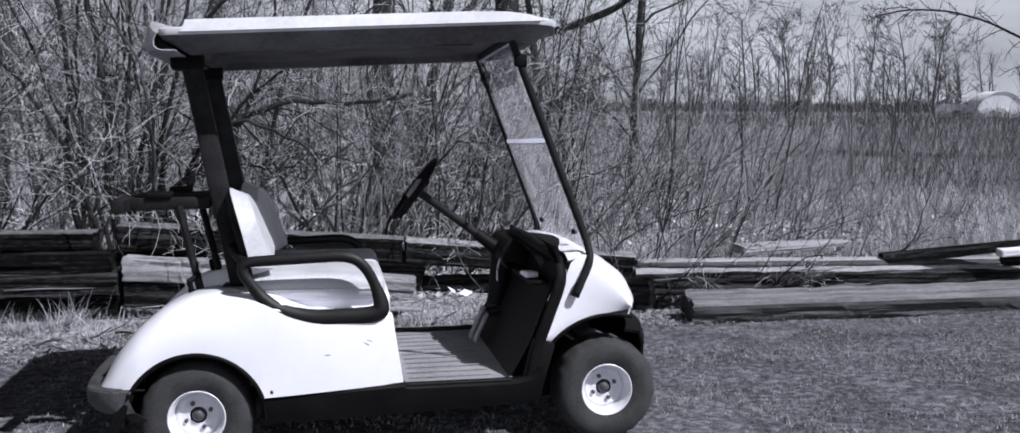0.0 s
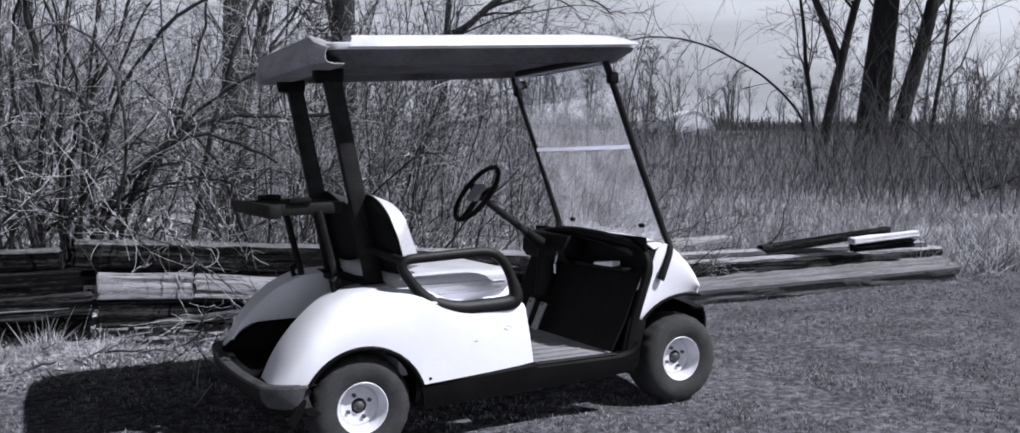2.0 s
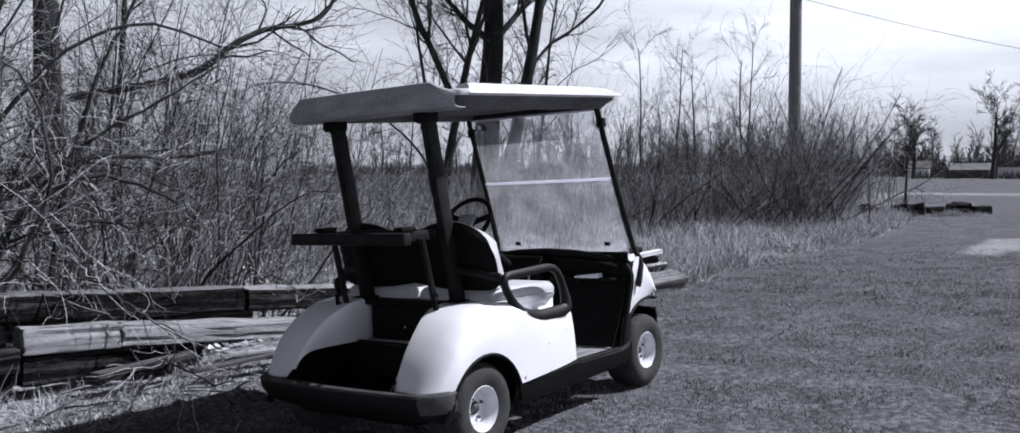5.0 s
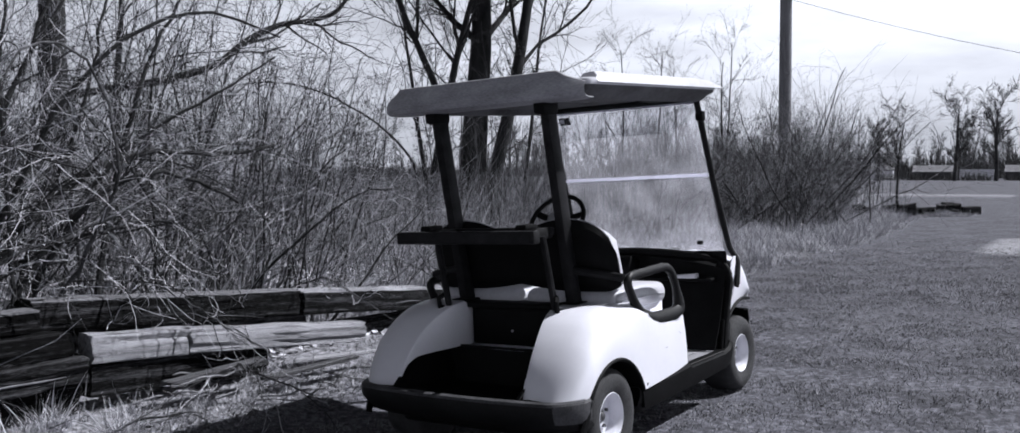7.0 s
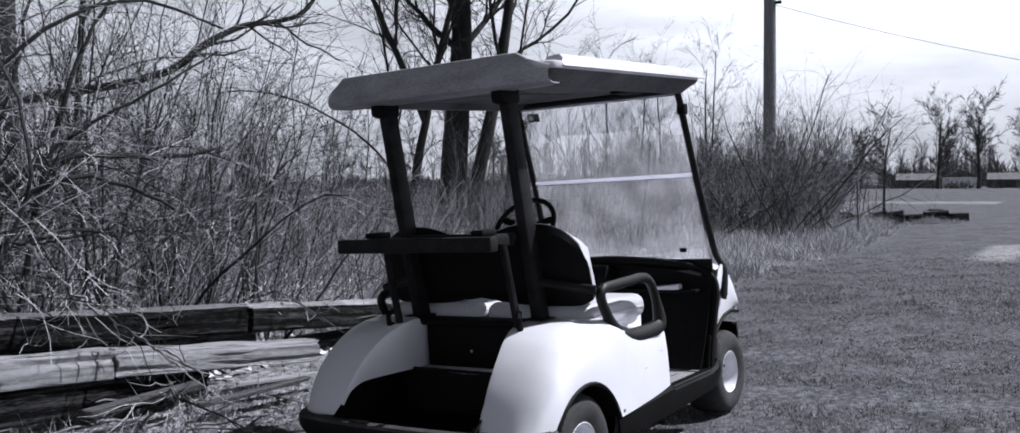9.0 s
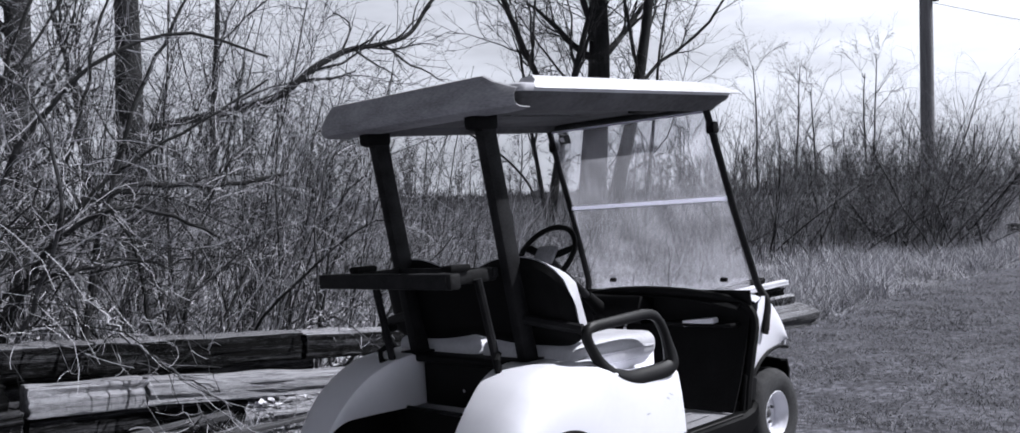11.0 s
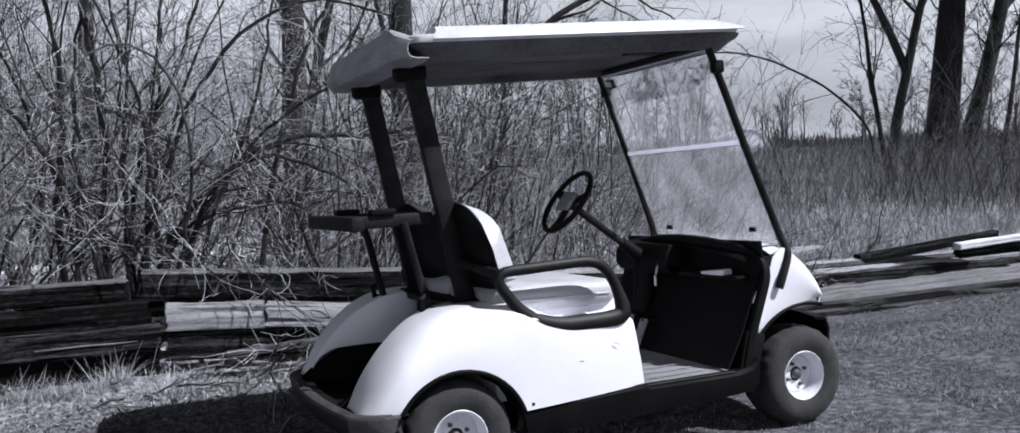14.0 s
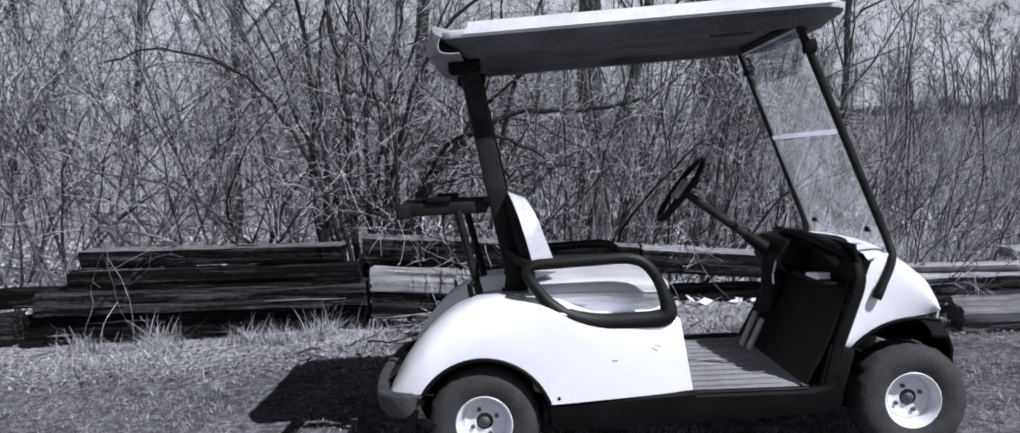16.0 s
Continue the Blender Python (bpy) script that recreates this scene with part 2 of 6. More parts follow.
def plexi_material():
    m = bpy.data.materials.new("hazy_clear_plastic")
    m.use_nodes = True
    nt = m.node_tree
    out = nt.nodes["Material Output"]
    nt.nodes.remove(nt.nodes["Principled BSDF"])
    clear = nt.nodes.new("ShaderNodeBsdfTransparent")
    clear.inputs[0].default_value = (0.97, 0.97, 0.98, 1)
    gloss = nt.nodes.new("ShaderNodeBsdfGlossy")
    gloss.inputs["Roughness"].default_value = 0.06
    haze = nt.nodes.new("ShaderNodeBsdfTranslucent")
    haze.inputs[0].default_value = grey(0.8)
    haze2 = nt.nodes.new("ShaderNodeBsdfDiffuse")
    haze2.inputs[0].default_value = grey(0.75)
    co = nt.nodes.new("ShaderNodeTexCoord")
    no = nt.nodes.new("ShaderNodeTexNoise")
    no.inputs["Scale"].default_value, no.inputs["Detail"].default_value = 5.0, 6.0
    nt.links.new(co.outputs["Object"], no.inputs["Vector"])
    rg = nt.nodes.new("ShaderNodeMapRange")
    for k, v in (("From Min", 0.35), ("From Max", 0.75), ("To Min", 0.09), ("To Max", 0.24)):
        rg.inputs[k].default_value = v
    nt.links.new(no.outputs[0], rg.inputs["Value"])
    hz = nt.nodes.new("ShaderNodeMixShader")
    hz.inputs[0].default_value = 0.5
    nt.links.new(haze.outputs[0], hz.inputs[1])
    nt.links.new(haze2.outputs[0], hz.inputs[2])
    a = nt.nodes.new("ShaderNodeMixShader")
    nt.links.new(rg.outputs[0], a.inputs[0])
    nt.links.new(clear.outputs[0], a.inputs[1])
    nt.links.new(hz.outputs[0], a.inputs[2])
    c = nt.nodes.new("ShaderNodeMixShader")
    c.inputs[0].default_value = 0.035
    nt.links.new(a.outputs[0], c.inputs[1])
    nt.links.new(gloss.outputs[0], c.inputs[2])
    nt.links.new(c.outputs[0], out.inputs[0])
    return m


M_PLEXI = plexi_material()
strip_mix = M_STRIP.node_tree.nodes.new("ShaderNodeMixShader")
strip_thru = M_STRIP.node_tree.nodes.new("ShaderNodeBsdfTranslucent")
strip_thru.inputs[0].default_value = grey(0.95)
strip_mix.inputs[0].default_value = 0.7
M_STRIP.node_tree.links.new(M_STRIP.node_tree.nodes["Principled BSDF"].outputs[0], strip_mix.inputs[1])
M_STRIP.node_tree.links.new(strip_thru.outputs[0], strip_mix.inputs[2])
M_STRIP.node_tree.links.new(strip_mix.outputs[0], M_STRIP.node_tree.nodes["Material Output"].inputs[0])



def ground_material():
    """Mown lawn, dead grass and leaf litter by place: mixed by the height of noise and by the plan."""
    m = bpy.data.materials.new("lawn_and_field")
    m.use_nodes = True
    nt = m.node_tree
    b = nt.nodes["Principled BSDF"]
    b.inputs["Roughness"].default_value = 0.95
    b.inputs["Specular IOR Level"].default_value = 0.2
    co = nt.nodes.new("ShaderNodeTexCoord")

    def noise_of(scale, detail):
        n = nt.nodes.new("ShaderNodeTexNoise")
        n.inputs["Scale"].default_value, n.inputs["Detail"].default_value = scale, detail
        nt.links.new(co.outputs["Object"], n.inputs["Vector"])
        return n.outputs[0]

    def ramp_of(value, stops):
        r = nt.nodes.new("ShaderNodeValToRGB")
        e = r.color_ramp.elements
        e[0].position, e[0].color = stops[0][0], grey(stops[0][1])
        e[1].position, e[1].color = stops[-1][0], grey(stops[-1][1])
        for p, v in stops[1:-1]:
            q = e.new(p)
            q.color = grey(v)
        nt.links.new(value, r.inputs[0])
        return r.outputs[0]

    big, mid, small = noise_of(0.7, 5), noise_of(24.0, 6), noise_of(110.0, 5)
    s1 = nt.nodes.new("ShaderNodeMix")
    s1.inputs[0].default_value = 0.4
    nt.links.new(mid, s1.inputs[2])
    nt.links.new(small, s1.inputs[3])
    lawn = ramp_of(s1.outputs[0], ((0.36, 0.028), (0.5, 0.082), (0.62, 0.19)))
    dry = ramp_of(s1.outputs[0], ((0.36, 0.07), (0.5, 0.25), (0.63, 0.52)))
    att = nt.nodes.new("ShaderNodeAttribute")
    att.attribute_name = "dry"
    ad = nt.nodes.new("ShaderNodeMath")
    ad.operation = "MULTIPLY_ADD"
    nt.links.new(big, ad.inputs[0])
    ad.inputs[1].default_value = 0.6
    ad.inputs[2].default_value = -0.34
    sm = nt.nodes.new("ShaderNodeMath")
    sm.operation = "ADD"
    sm.use_clamp = True
    nt.links.new(att.outputs["Fac"], sm.inputs[0])
    nt.links.new(ad.outputs[0], sm.inputs[1])
    mx = nt.nodes.new("ShaderNodeMix")
    mx.data_type = "RGBA"
    nt.links.new(sm.outputs[0], mx.inputs[0])
    patch = ramp_of(noise_of(2.6, 4), ((0.35, 0.75), (0.65, 1.25)))
    worn = nt.nodes.new("ShaderNodeMix")
    worn.data_type, worn.blend_type = "RGBA", "MULTIPLY"
    worn.inputs[0].default_value = 1.0
    nt.links.new(lawn, worn.inputs[6])
    nt.links.new(patch, worn.inputs[7])
    nt.links.new(worn.outputs[2], mx.inputs[6])
    nt.links.new(dry, mx.inputs[7])
    nt.links.new(mx.outputs[2], b.inputs["Base Color"])
    bn = nt.nodes.new("ShaderNodeBump")
    bn.inputs["Strength"].default_value, bn.inputs["Distance"].default_value = 0.3, 0.02
    nt.links.new(s1.outputs[0], bn.inputs["Height"])
    nt.links.new(bn.outputs[0], b.inputs["Normal"])
    return m


M_GROUND = ground_material()


# ---- mesh helpers ----
def mesh_of(name, verts, faces, mat, smooth=True):
    me = bpy.data.meshes.new(name)
    verts = np.asarray(verts, dtype=np.float32).reshape(-1, 3)
    if isinstance(faces, np.ndarray):
        k = faces.shape[1]
        me.vertices.add(len(verts))
        me.vertices.foreach_set("co", verts.ravel())
        me.loops.add(faces.size)
        me.loops.foreach_set("vertex_index", faces.astype(np.int32).ravel())
        me.polygons.add(len(faces))
        me.polygons.foreach_set("loop_start", np.arange(0, faces.size, k, dtype=np.int32))
        me.update(calc_edges=True)
        me.validate()
    else:
        me.from_pydata([tuple(map(float, v)) for v in verts], [], faces)
        me.update()
    me.polygons.foreach_set("use_smooth", np.full(len(me.polygons), smooth))
    me.materials.append(mat)
    return me


def part(name, shape, mat, parent, label="", smooth=True):
    """One mesh object under a thing or a part; shape is a bmesh or (verts, faces)."""
    if isinstance(shape, tuple):
        me = mesh_of(name, shape[0], shape[1], mat, smooth)
    else:
        me = bpy.data.meshes.new(name)
        bmesh.ops.recalc_face_normals(shape, faces=shape.faces)
        shape.to_mesh(me)
        shape.free()
        me.polygons.foreach_set("use_smooth", np.full(len(me.polygons), smooth))
        me.materials.append(mat)
    ob = new(name, me)
    ob.parent = parent
    if smooth:
        me.set_sharp_from_angle(angle=radians(38))
    return tagged(ob, label)


def root(name, m, label, category, group="", kind=""):
    ob = new(name)
    ob.empty_display_size = 0.2
    ob.matrix_world = m
    return tagged(ob, label, category, group, kind)


def box(size, at=(0, 0, 0), bevel=0.006, turn=None, segments=2):
    bm = bmesh.new()
    bmesh.ops.create_cube(bm, size=1.0)
    bmesh.ops.scale(bm, vec=size, verts=bm.verts)
    if bevel:
        bmesh.ops.bevel(bm, geom=bm.edges[:], offset=bevel, segments=segments, affect="EDGES", profile=0.5)
    m = Matrix.Translation(at) @ (turn.to_4x4() if turn else Matrix())
    bmesh.ops.transform(bm, matrix=m, verts=bm.verts)
    return bm


def rounded(points, radius, steps=5, closed=False):
    """A polyline with its corners rounded."""
    pts = [Vector(p) for p in points]
    out = []
    n = len(pts)
    for i, p in enumerate(pts):
        if not closed and i in (0, n - 1):
            out.append(p)
            continue
        a, c = pts[(i - 1) % n], pts[(i + 1) % n]
        ra = min(radius, (a - p).length * 0.45)
        rc = min(radius, (c - p).length * 0.45)
        s, e = p + (a - p).normalized() * ra, p + (c - p).normalized() * rc
        for k in range(steps + 1):
            t = k / steps
            out.append(s * (1 - t) ** 2 + p * 2 * t * (1 - t) + e * t * t)
    return out


def sweep(points, r, sides=10, closed=False, flat=1.0, side=None):
    """A tube along points. r: radius or a list of them. flat: width across `side` over the height."""
    pts = [Vector(p) for p in points]
    n = len(pts)
    rs = r if isinstance(r, (list, tuple)) else [r] * n
    verts, faces = [], []
    up = None
    for i in range(n):
        a = pts[i - 1] if (i or closed) else pts[i]
        c = pts[(i + 1) % n] if (i < n - 1 or closed) else pts[i]
        t = (c - a).normalized()
        if side is not None:
            u = Vector(side)
        elif up is None:
            u = t.orthogonal()
        else:
            u = up
        u = (u - t * u.dot(t)).normalized()
        up = u
        v = t.cross(u)
        for k in range(sides):
            ang = 2 * math.pi * k / sides
            verts.append(pts[i] + u * (math.cos(ang) * rs[i] * flat) + v * (math.sin(ang) * rs[i]))
    last = n if closed else n - 1
    for i in range(last):
        j = (i + 1) % n
        for k in range(sides):
            l = (k + 1) % sides
            faces.append((i * sides + k, i * sides + l, j * sides + l, j * sides + k))
    if not closed:
        faces.append(tuple(range(sides - 1, -1, -1)))
        faces.append(tuple((n - 1) * sides + k for k in range(sides)))
    bm = bmesh.new()
    vs = [bm.verts.new(v) for v in verts]
    for f in faces:
        bm.faces.new([vs[q] for q in f])
    return bm


def grid_shell(rows, thick=0.0, close_rows=False):
    """A surface through rows of points (all of one length); thick: solidified inwards along its normals."""
    bm = bmesh.new()
    vs = [[bm.verts.new(p) for p in row] for row in rows]
    m = len(rows) if close_rows else len(rows) - 1
    for i in range(m):
        j = (i + 1) % len(rows)
        for k in range(len(rows[0]) - 1):
            bm.faces.new((vs[i][k], vs[i][k + 1], vs[j][k + 1], vs[j][k]))
    bmesh.ops.remove_doubles(bm, verts=bm.verts, dist=1e-5)
    bmesh.ops.recalc_face_normals(bm, faces=bm.faces)
    if thick:
        bmesh.ops.solidify(bm, geom=bm.faces[:], thickness=thick)
    return bm


def lathe(profile, steps, axis="y"):
    """A body of revolution: profile of (radius, along) round the axis y."""
    rows = []
    for i in range(steps):
        a = 2 * math.pi * i / steps
        rows.append([(r * math.cos(a), y, r * math.sin(a)) for r, y in profile])
    return grid_shell(rows, close_rows=True)


def curve_at(stops, x):
    """Smooth interpolation through (x, y) stops."""
    xs, ys = np.array([s[0] for s in stops], float), np.array([s[1] for s in stops], float)
    x = min(max(x, xs[0]), xs[-1])
    d = np.diff(ys) / np.diff(xs)
    m = np.r_[d[0], np.where(d[:-1] * d[1:] > 0, 2 * d[:-1] * d[1:] / np.where(d[:-1] + d[1:] == 0, 1, d[:-1] + d[1:]), 0), d[-1]]
    i = min(int(np.searchsorted(xs, x, side="right")) - 1, len(xs) - 2)
    h = xs[i + 1] - xs[i]
    t = (x - xs[i]) / h
    return float((1 + 2 * t) * (1 - t) ** 2 * ys[i] + t * (1 - t) ** 2 * h * m[i] + t * t * (3 - 2 * t) * ys[i + 1] + t * t * (t - 1) * h * m[i + 1])


# ---- the golf cart ----
cart = root("golf_cart", pose(0.014, -0.014, -0.035, -2.5, -0.66, -1.2),
            "white two-seat golf cart with black roof posts parked on the lawn", "golf cart")


def mirrored(rows, s):
    return [[(x, y * s, z) for x, y, z in row] for row in rows]


def resample(points, n):
    p = np.array(points, float)
    d = np.r_[0, np.cumsum(np.linalg.norm(np.diff(p, axis=0), axis=1))]
    t = np.linspace(0, d[-1], n)
    return [tuple(np.interp(q, d, p[:, k]) for k in range(p.shape[1])) for q in t]


BODY_TOP = ((-0.375, 0.318), (-0.352, 0.362), (-0.313, 0.432), (-0.265, 0.498), (-0.183, 0.58), (-0.089, 0.643), (0.005, 0.676),
            (0.10, 0.685), (0.23, 0.683), (0.30, 0.668), (0.38, 0.63), (0.45, 0.605), (0.60, 0.592), (0.76, 0.585), (0.80, 0.57))


def arch_z(x, cx, cz, r, base):
    d = r * r - (x - cx) ** 2
    return max(base, cz + math.sqrt(d)) if d > 0 else base


def fender_rows():
    xs = sorted({*np.round(np.linspace(-0.36, 0.79, 70), 4), *np.round(0.264 * np.cos(np.linspace(0.05, 3.09, 24)), 4)})
    rows = []
    for x in xs:
        zt = curve_at(BODY_TOP, x)
        base = 0.312 if x < 0 else 0.283 + (x - 0.26) * 0.042
        zb = min(arch_z(x, 0.0, 0.2, 0.264, base), zt - 0.004)
        yo = -curve_at(((-0.36, 0.53), (-0.30, 0.575), (-0.18, 0.603), (0.3, 0.605), (0.55, 0.597), (0.80, 0.575)), x)
        yi = -curve_at(((-0.36, 0.345), (-0.2, 0.318), (0.0, 0.275), (0.1, 0.27), (0.2, 0.30), (0.4, 0.44), (0.8, 0.48)), x)
        rh = curve_at(((-0.36, 0.15), (0.1, 0.13), (0.35, 0.05), (0.8, 0.03)), x)
        rv = min(curve_at(((-0.36, 0.1), (0.1, 0.085), (0.35, 0.05), (0.8, 0.03)), x), (zt - zb) * 0.8)
        zi = min(zt - 0.003, curve_at(((-0.36, 0.325), (-0.335, 0.385), (-0.29, 0.435), (-0.22, 0.462), (0.0, 0.47), (0.1, 0.47), (0.8, 0.56)), x))
        sec = [(yo, zb), (yo - 0.004, zb + (zt - rv - zb) * 0.35), (yo - 0.004, zb + (zt - rv - zb) * 0.7)]
        for k in range(8):
            a = k / 7 * math.pi / 2
            sec.append((yo + rh * (1 - math.cos(a)), zt - rv + rv * math.sin(a)))
        sec += [(yi - 0.02, zt), (yi - 0.005, zt - 0.004), (yi, min(zt - 0.004, max(zi, zt - 0.02))), (yi + 0.002, zi)]
        front = max(0.0, (x - 0.6) / 0.19)
        rows.append([(x - 0.036 * front * max(0, (z - 0.3)) / 0.27, y, z) for y, z in sec])
    return rows


for s in (1, -1):
    fender = part("rear_fender", grid_shell(mirrored(fender_rows(), s), 0.004), M_BODY, cart, "glossy white rear body panel with scuff marks")
    lip = [(0.264 * math.cos(a), -0.604 * s, 0.2 + 0.264 * math.sin(a)) for a in np.linspace(0.32, 2.58, 26)]
    part("arch_trim", sweep(lip, 0.009, 6), M_BLACK, fender, "black wheel arch trim")
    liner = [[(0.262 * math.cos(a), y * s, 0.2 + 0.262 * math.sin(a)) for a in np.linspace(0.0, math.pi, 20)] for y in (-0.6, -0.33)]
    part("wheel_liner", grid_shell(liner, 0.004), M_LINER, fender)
    for q, (x, z, l) in enumerate(((0.66, 0.485, 0.024), (0.42, 0.435, 0.035), (0.50, 0.438, 0.02))):
        part("scuff_mark", box((l, 0.0012, 0.0025), (x, (-0.6045 + 0.02 * max(0, x - 0.55)) * s, z), 0, Matrix.Rotation(0.35 if q == 0 else 0.0, 3, "Y")), M_STEEL, fender, "small grey scuff")
    part("panel_screw", box((0.012, 0.004, 0.012), (0.285, -0.606 * s, 0.305), 0.003), M_BLACK, fender)

# seat base and bag well between the fenders
part("seat_base", box((0.56, 0.95, 0.36), (0.47, 0, 0.475), 0.02), M_BODY, cart, "white moulded seat base")
deck = box((0.14, 0.70, 0.03), (0.165, 0, 0.664), 0.012)
part("rear_deck", deck, M_BLACK, cart, "black rear deck behind the seat")
well = []
for x, zf in ((-0.40, 0.328), (-0.34, 0.32), (-0.20, 0.30), (-0.05, 0.298), (0.0, 0.31), (0.022, 0.35), (0.03, 0.468)):
    side = max(zf + 0.01, curve_at(((-0.40, 0.33), (-0.36, 0.345), (-0.335, 0.395), (-0.29, 0.442), (-0.22, 0.468), (0.1, 0.475)), x))
    well.append([(x, y, z) for y, z in ((-0.35, side), (-0.33, side - 0.012), (-0.30, zf + 0.02), (-0.27, zf), (0.0, zf - 0.005), (0.27, zf), (0.30, zf + 0.02), (0.33, side - 0.012), (0.35, side))])
part("bag_well", grid_shell(well, 0.005), M_BLACK, cart, "black plastic bag well")
part("well_back_panel", box((0.03, 0.54, 0.21), (0.15, 0, 0.572), 0.01), M_SHELL, cart, "dark recessed back panel")
part("well_edge", sweep([(0.034, -0.31, 0.472), (0.034, 0.31, 0.472)], 0.007, 8), M_BUMPER, cart)
part("catch", box((0.006, 0.012, 0.012), (0.132, 0.03, 0.54), 0.003), M_STEEL, cart, "small bright latch button")

# rear bumper
path = []
for a in np.linspace(-1, 1, 41):
    y = a * 0.61
    x = -0.445 + 0.055 * abs(a) ** 2 + 0.10 * max(0, abs(a) - 0.82) / 0.18 * (max(0, abs(a) - 0.82) / 0.18)
    path.append((x, y))
path = [(-0.235, -0.605), (-0.27, -0.608)] + path + [(-0.27, 0.608), (-0.235, 0.605)]
rows = []
for x, y in path:
    k = 1.0 if abs(y) < 0.56 else 0.6
    cx = 0.03 * k
    rows.append([(x + 0.085 * k, y * 0.93, 0.335), (x + 0.02, y * 0.985, 0.346), (x + 0.002, y, 0.339), (x, y, 0.325), (x + 0.004, y, 0.295),
                 (x + cx, y * 0.985, 0.255), (x + 0.05 + cx, y * 0.96, 0.215), (x + 0.10, y * 0.93, 0.205)])
bumper = part("rear_bumper", grid_shell(rows, 0.006), M_BUMPER, cart, "scuffed black plastic rear bumper")
ledge = [[(x + 0.045, y * 0.96, 0.3455), (x + 0.022, y * 0.983, 0.3515), (x + 0.004, y * 0.998, 0.346), (x - 0.001, y * 1.002, 0.335)] for x, y in path[2:-2]]
part("bumper_lip", grid_shell(ledge, 0.004), M_LITBUMPER, bumper, "top ledge painted a sunlit grey")
for side in (rows[:6], rows[-6:]):
    cap = [[(px, py * 1.007, pz) for px, py, pz in row[1:6]] for row in side]
    part("bumper_corner", grid_shell(cap, 0.004), M_LITBUMPER, bumper, "grey bumper corner painted as sunlit")
for s in (1, -1):
    flap = [(-0.235, -0.6 * s, 0.33), (-0.27, -0.6 * s, 0.25), (-0.30, -0.59 * s, 0.19)]
    part("mud_flap", sweep(flap, 0.022, 8, flat=0.5, side=(0, 1, 0)), M_BLACK, bumper)

# chassis, floor and rockers
part("chassis", box((2.0, 0.80, 0.11), (0.72, 0, 0.215), 0.03), M_LINER, cart, "dark steel chassis")
part("rear_axle", sweep([(0, -0.5, 0.21), (0, 0.5, 0.21)], 0.04, 12), M_LINER, cart)
part("front_axle", sweep([(1.64, -0.45, 0.21), (1.64, 0.45, 0.21)], 0.025, 10), M_LINER, cart)
floor = [[(x, y, z) for x, z in ((0.76, 0.287), (1.0, 0.286), (1.15, 0.285), (1.20, 0.285), (1.235, 0.29))] for y in np.linspace(-0.565, 0.565, 5)]
part("floor_mat", grid_shell(floor, 0.008), M_MAT, cart, "worn grey rubber floor mat")
for k in range(11):
    y = -0.45 + k * 0.09
    part("mat_rib", box((0.34, 0.010, 0.002), (0.99, y, 0.2915), 0.0008, segments=1), M_MAT, cart)
for s in (1, -1):
    rk = []
    for x, zt, zb in ((0.225, 0.30, 0.205), (0.27, 0.284, 0.172), (0.5, 0.292, 0.172), (0.79, 0.302, 0.176), (0.80, 0.292, 0.176), (1.1, 0.288, 0.184), (1.24, 0.287, 0.19), (1.31, 0.30, 0.197), (1.345, 0.33, 0.22)):
        rk.append([(x, -y * s, z) for y, z in ((0.53, zt - 0.002), (0.578, zt), (0.59, zt - 0.012), (0.588, (zt + zb) / 2), (0.575, zb + 0.01), (0.53, zb))])
    part("rocker_panel", grid_shell(rk, 0.005), M_BLACK, cart, "black rocker panel under the door opening")
    part("sill_strip", sweep([(0.80, -0.583 * s, 0.296), (1.22, -0.583 * s, 0.292)], 0.006, 6), M_BUMPER, cart)

# front cowl
TOP_EDGE = [(1.356, 0.425), (1.40, 0.54), (1.445, 0.66), (1.482, 0.755), (1.533, 0.79), (1.58, 0.758), (1.625, 0.719), (1.665, 0.678), (1.698, 0.634), (1.72, 0.597), (1.734, 0.562)]
LOW_EDGE = [(1.356, 0.425), (1.398, 0.423), (1.44, 0.458), (1.483, 0.489), (1.525, 0.512), (1.569, 0.527), (1.64, 0.536), (1.70, 0.543), (1.728, 0.549)]
for s in (1, -1):
    a, b = resample(TOP_EDGE, 26), resample(LOW_EDGE, 26)
    rows = []
    for k in range(7):
        t = k / 6
        rows.append([(p[0] * (1 - t) + q[0] * t, -(0.535 + 0.018 * math.sin(math.pi * min(1, 0.25 + t * 0.75))) * s, p[1] * (1 - t) + q[1] * t) for p, q in zip(a, b)])
    cowl = part("cowl_side", grid_shell(rows, 0.006), M_BODY, cart, "glossy white front cowl side")
    al = [(1.64 + 0.33 * math.cos(q), -0.545 * s, 0.2 + 0.33 * math.sin(q)) for q in np.linspace(1.28, 2.42, 16)]
    part("arch_trim", sweep(al, 0.008, 6), M_BLACK, cowl)
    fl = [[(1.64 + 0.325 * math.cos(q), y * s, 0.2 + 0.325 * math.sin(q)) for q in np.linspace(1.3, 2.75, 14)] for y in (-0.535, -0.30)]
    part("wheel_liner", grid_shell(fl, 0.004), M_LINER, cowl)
    part("kick_panel", box((0.10, 0.03, 0.26), (1.325, -0.548 * s, 0.315), 0.012, Matrix.Rotation(0.30, 3, "Y")), M_BLACK, cart, "black lower cowl panel")
hood = []
